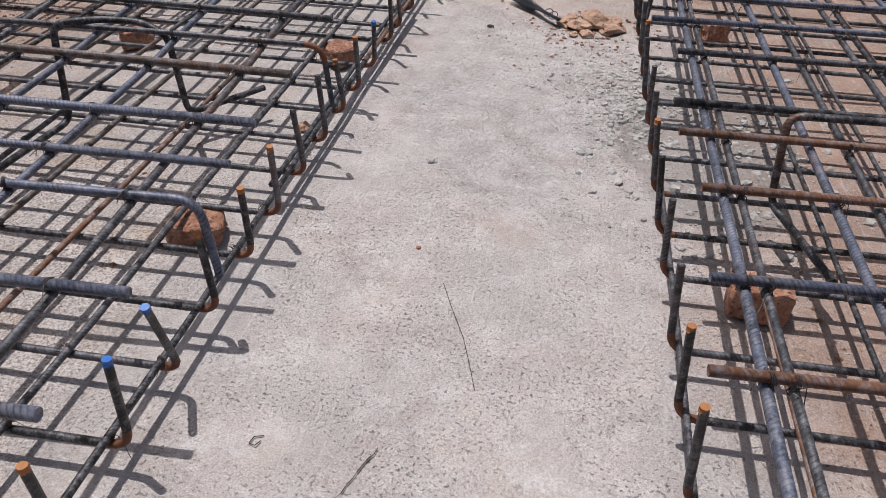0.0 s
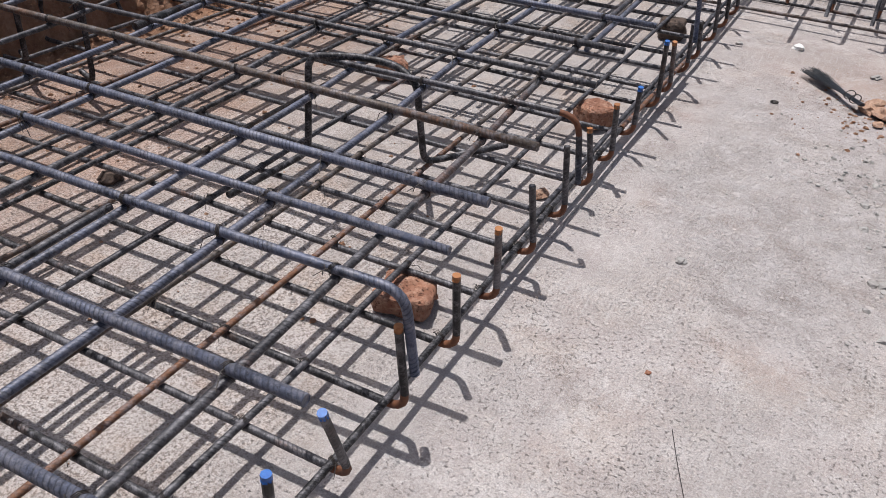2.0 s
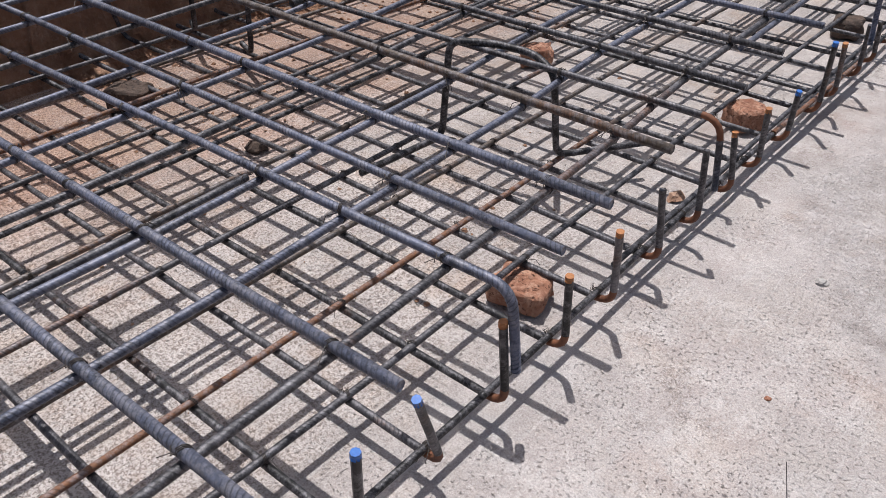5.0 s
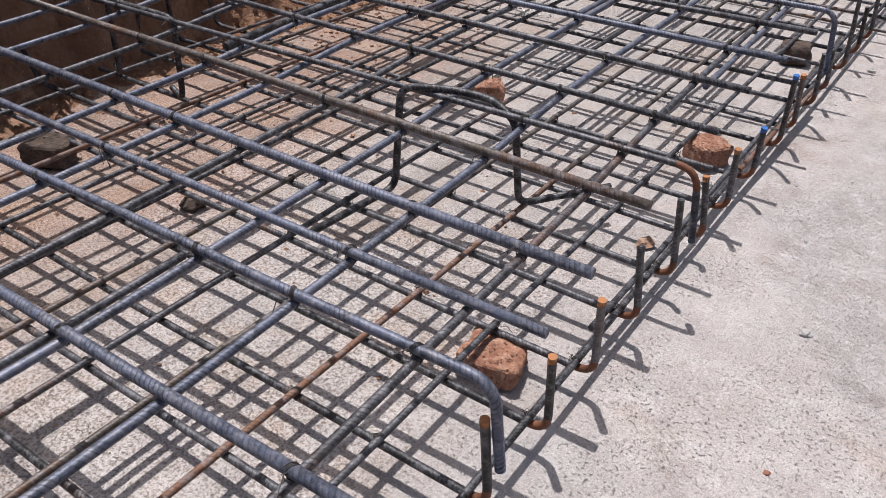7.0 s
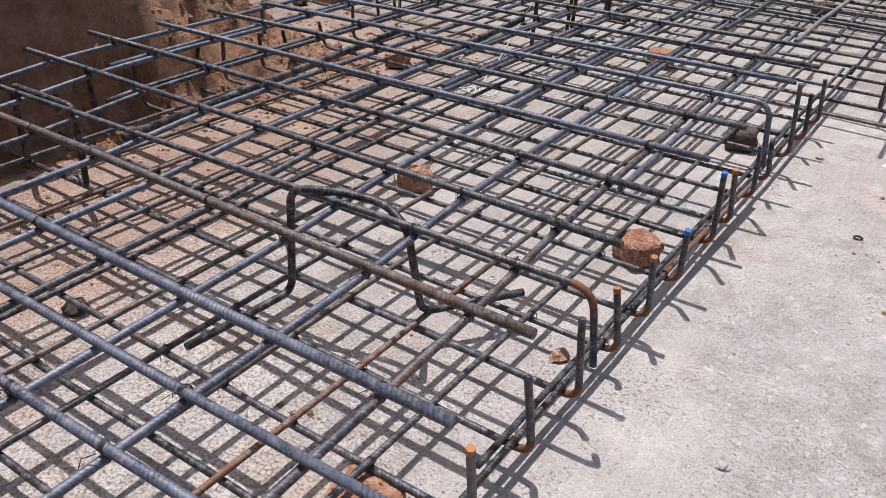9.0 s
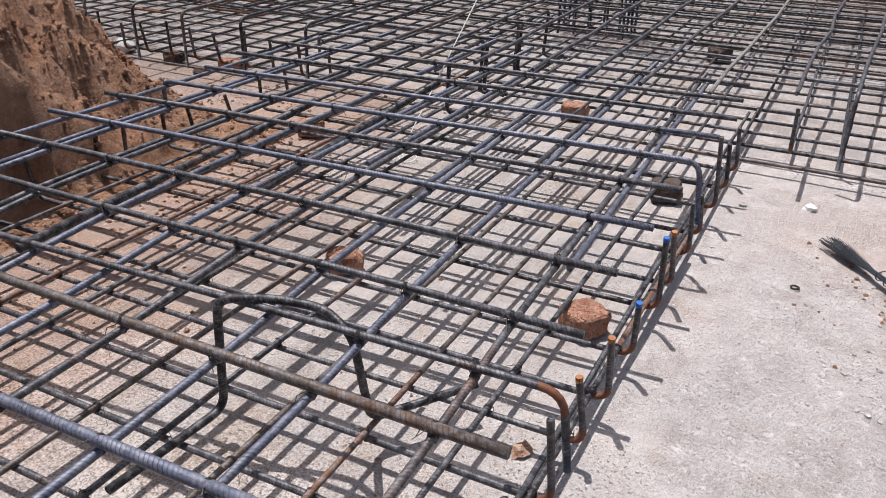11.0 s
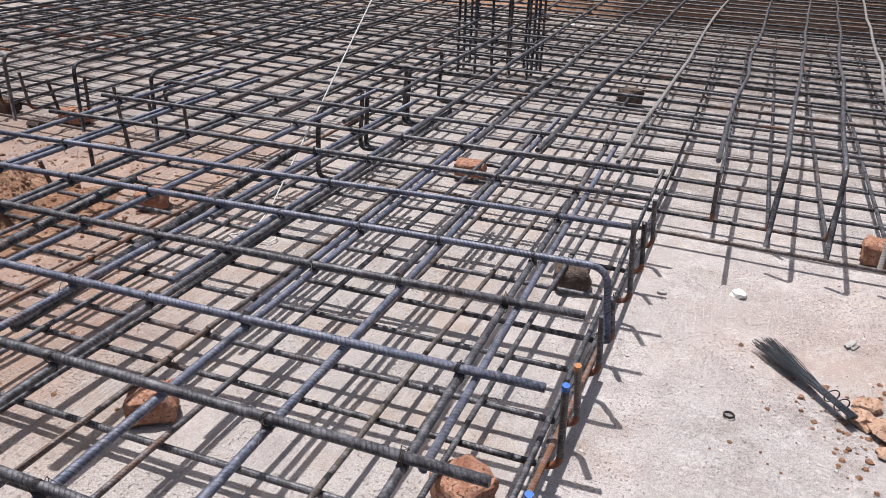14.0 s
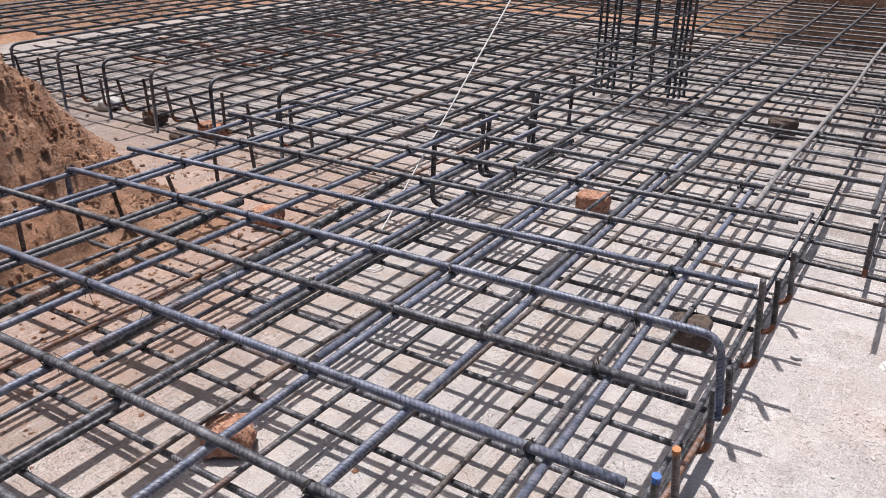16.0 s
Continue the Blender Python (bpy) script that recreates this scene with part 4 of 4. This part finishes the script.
scatter("stone_chips", "pale grey stone chips strewn on the concrete walkway", GRAVEL,
        [(0.13, 3.62, 0.09, 0.26, 260, 0.006, 0.036), (0.45, 3.6, 0.2, 0.35, 420, 0.008, 0.045), (-0.50, 3.6, 0.10, 0.4, 40, 0.004, 0.014), (0.02, 4.1, 0.14, 0.18, 300, 0.005, 0.024), (-0.35, 4.6, 0.2, 0.5, 25, 0.004, 0.016), (0.13, 3.9, 0.08, 0.22, 320, 0.006, 0.032)], 4, 0.55)
scatter("mortar_flakes", "thin pale mortar flakes peeling off the concrete", FLAKE,
        [(-0.30, 3.9, 0.22, 0.30, 420, 0.003, 0.014), (-0.1, 3.6, 0.2, 0.3, 220, 0.003, 0.012), (-0.2, 4.9, 0.3, 0.4, 120, 0.004, 0.014)], 14, 0.22)
scatter("soil_crumbs", "reddish soil crumbs and clods under the bars", SOIL,
        [(-2.55, 3.0, 0.28, 0.5, 320, 0.003, 0.02), (-2.65, 4.2, 0.28, 0.6, 380, 0.003, 0.02), (-1.6, 2.9, 0.25, 0.6, 70, 0.004, 0.022), (-0.04, 4.6, 0.15, 0.15, 420, 0.004, 0.026), (-2.9, 4.4, 0.15, 0.6, 520, 0.004, 0.03), (-3.6, 5.35, 0.3, 0.12, 260, 0.004, 0.03), (0.8, 2.8, 0.3, 0.7, 120, 0.004, 0.02)], 6, 0.6)


scatter("soil_clods", "crumbled soil clods lying on the cut bank", SOIL,
        [(-3.55, 4.2, 0.35, 0.7, 3000, 0.004, 0.028), (-3.5, 4.8, 0.35, 0.3, 2000, 0.004, 0.026), (-3.6, 4.5, 0.4, 0.5, 60, 0.02, 0.07), (-4.3, 4.8, 0.6, 0.6, 1500, 0.006, 0.035), (-1.0, 11.3, 2.5, 0.4, 300, 0.03, 0.14), (-3.02, 3.4, 0.06, 0.6, 900, 0.006, 0.055)], 9, 1.0, True)


def small(name, at, size, mat, label, category, seed):
    ob = new(name, lump_mesh(name, seed, mat))
    ob.matrix_basis = pose(at[0], at[1], 0.17 * size[2], 0, 0, seed * 40) @ Matrix.Diagonal((*size, 1))
    tagged(ob, label, category)


small("crumpled_paper", (-0.463, 5.245), (0.06, 0.045, 0.05), PAPER, "crumpled white paper scrap on the concrete", "litter", 31)
small("pebble", (-0.708, 5.155), (0.035, 0.03, 0.03), GRAVEL, "small pale pebble on the concrete", "stone", 32)
small("pebble", (-0.12, 5.05), (0.06, 0.03, 0.03), GRAVEL, "small pale pebble on the concrete", "stone", 33)
small("pebble", (0.099, 3.25), (0.04, 0.03, 0.03), GRAVEL, "small grey pebble on the concrete", "stone", 34)
small("mortar_crumb", (-0.488, 3.25), (0.035, 0.03, 0.02), GRAVEL, "grey crumbled mortar clump on the concrete", "debris", 35)
small("pebble", (-2.105, 2.755), (0.07, 0.06, 0.06), BRICK_DARK, "dark stone lying among the bars", "stone", 36)
small("pebble", (-0.437, 2.775), (0.015, 0.013, 0.012), BRICK, "tiny brown pebble on the concrete", "stone", 37)
small("brick_chip", (-0.95, 3.37), (0.06, 0.04, 0.045), CLAY, "small chip of pale brick beside the bars", "brick", 38)

bm = bmesh.new()
tube(bm, [Vector((0.014 * math.cos(a), 0.014 * math.sin(a), 0.004 + 0.008 * a / 12.6)) for a in [i * 0.5 for i in range(26)]], 0.0018, 5)
coil = mesh_object("wire_coil", bm, WIRE)
coil.location = (-0.450, 4.525, 0)
tagged(coil, "small dark coil of wire lying on the concrete", "wire")

bm = bmesh.new()
tube(bm, [Vector(p) for p in ((-0.345, 2.636, 0.003), (-0.312, 2.55, 0.005), (-0.266, 2.444, 0.003), (-0.240, 2.36, 0.003), (-0.218, 2.284, 0.003))], 0.0008, 4)
tagged(mesh_object("loose_wire", bm, WIRE), "thin dark tie wire lying on the concrete", "wire")

bm = bmesh.new()
tube(bm, [Vector(p) for p in ((-0.612, 2.078, 0.003), (-0.630, 2.070, 0.005), (-0.634, 2.053, 0.004), (-0.62, 2.048, 0.007), (-0.614, 2.063, 0.004))], 0.0014, 4)
tagged(mesh_object("wire_scrap", bm, WIRE), "small bent scrap of dark wire on the concrete", "wire")

bm = bmesh.new()
tube(bm, [Vector((-2.262, 4.99, 0.008))] + [Vector(STRING_A).lerp(Vector(STRING_B), i / 8) for i in range(9)], 0.0035, 5)
tagged(mesh_object("string_line", bm, CORD), "taut white string line tied to the bars", "string")

g = random.Random(44)
bm = bmesh.new()
curl = []
for i in range(34):
    a = i * 0.62
    r = 0.030 + 0.018 * math.sin(i * 0.5) + g.uniform(-0.005, 0.005)
    curl.append(Vector((-2.27 + r * math.cos(a) + 0.0035 * i, 4.86 + r * math.sin(a) * 0.8 + 0.003 * i, 0.006 + 0.02 * abs(math.sin(i * 0.33)))))
tube(bm, curl, 0.0028, 5)
tagged(mesh_object("string_scrap", bm, CORD), "curled scrap of white string on the concrete", "string")

small("crumpled_paper", (-2.08, 10.30), (0.16, 0.10, 0.09), PAPER, "white paper scrap under the far bars", "litter", 51)
small("crumpled_paper", (-2.27, 10.42), (0.10, 0.08, 0.06), PAPER, "white paper scrap under the far bars", "litter", 52)
small("rubble_lump", (-5.02, 5.87), (0.24, 0.16, 0.16), GRAVEL, "pale grey rubble lump at the mat's edge", "stone", 53)
small("pebble", (-4.10, 5.66), (0.11, 0.08, 0.09), BRICK_DARK, "dark stone beside the turned-up bar ends", "stone", 54)
small("pebble", (-2.60, 5.33), (0.04, 0.03, 0.03), GRAVEL, "small grey pebble on the concrete", "stone", 55)

bm = bmesh.new()
g = random.Random(70)
crack = [Vector((-0.442 + 0.0068 * i + g.uniform(-0.003, 0.003), 1.945 + 0.0165 * i + g.uniform(-0.004, 0.004), 0.0045)) for i in range(10)]
for a, b in zip(crack, crack[1:]):
    side = (b - a).cross(Vector((0, 0, 1))).normalized() * g.uniform(0.0008, 0.0020)
    bm.faces.new([bm.verts.new(p) for p in (a - side, a + side, b + side * 0.7, b - side * 0.7)])
tagged(mesh_object("floor_crack", bm, BRICK_DARK, smooth=False), "thin dark crack in the pale concrete walkway", "crack", kind="structure")
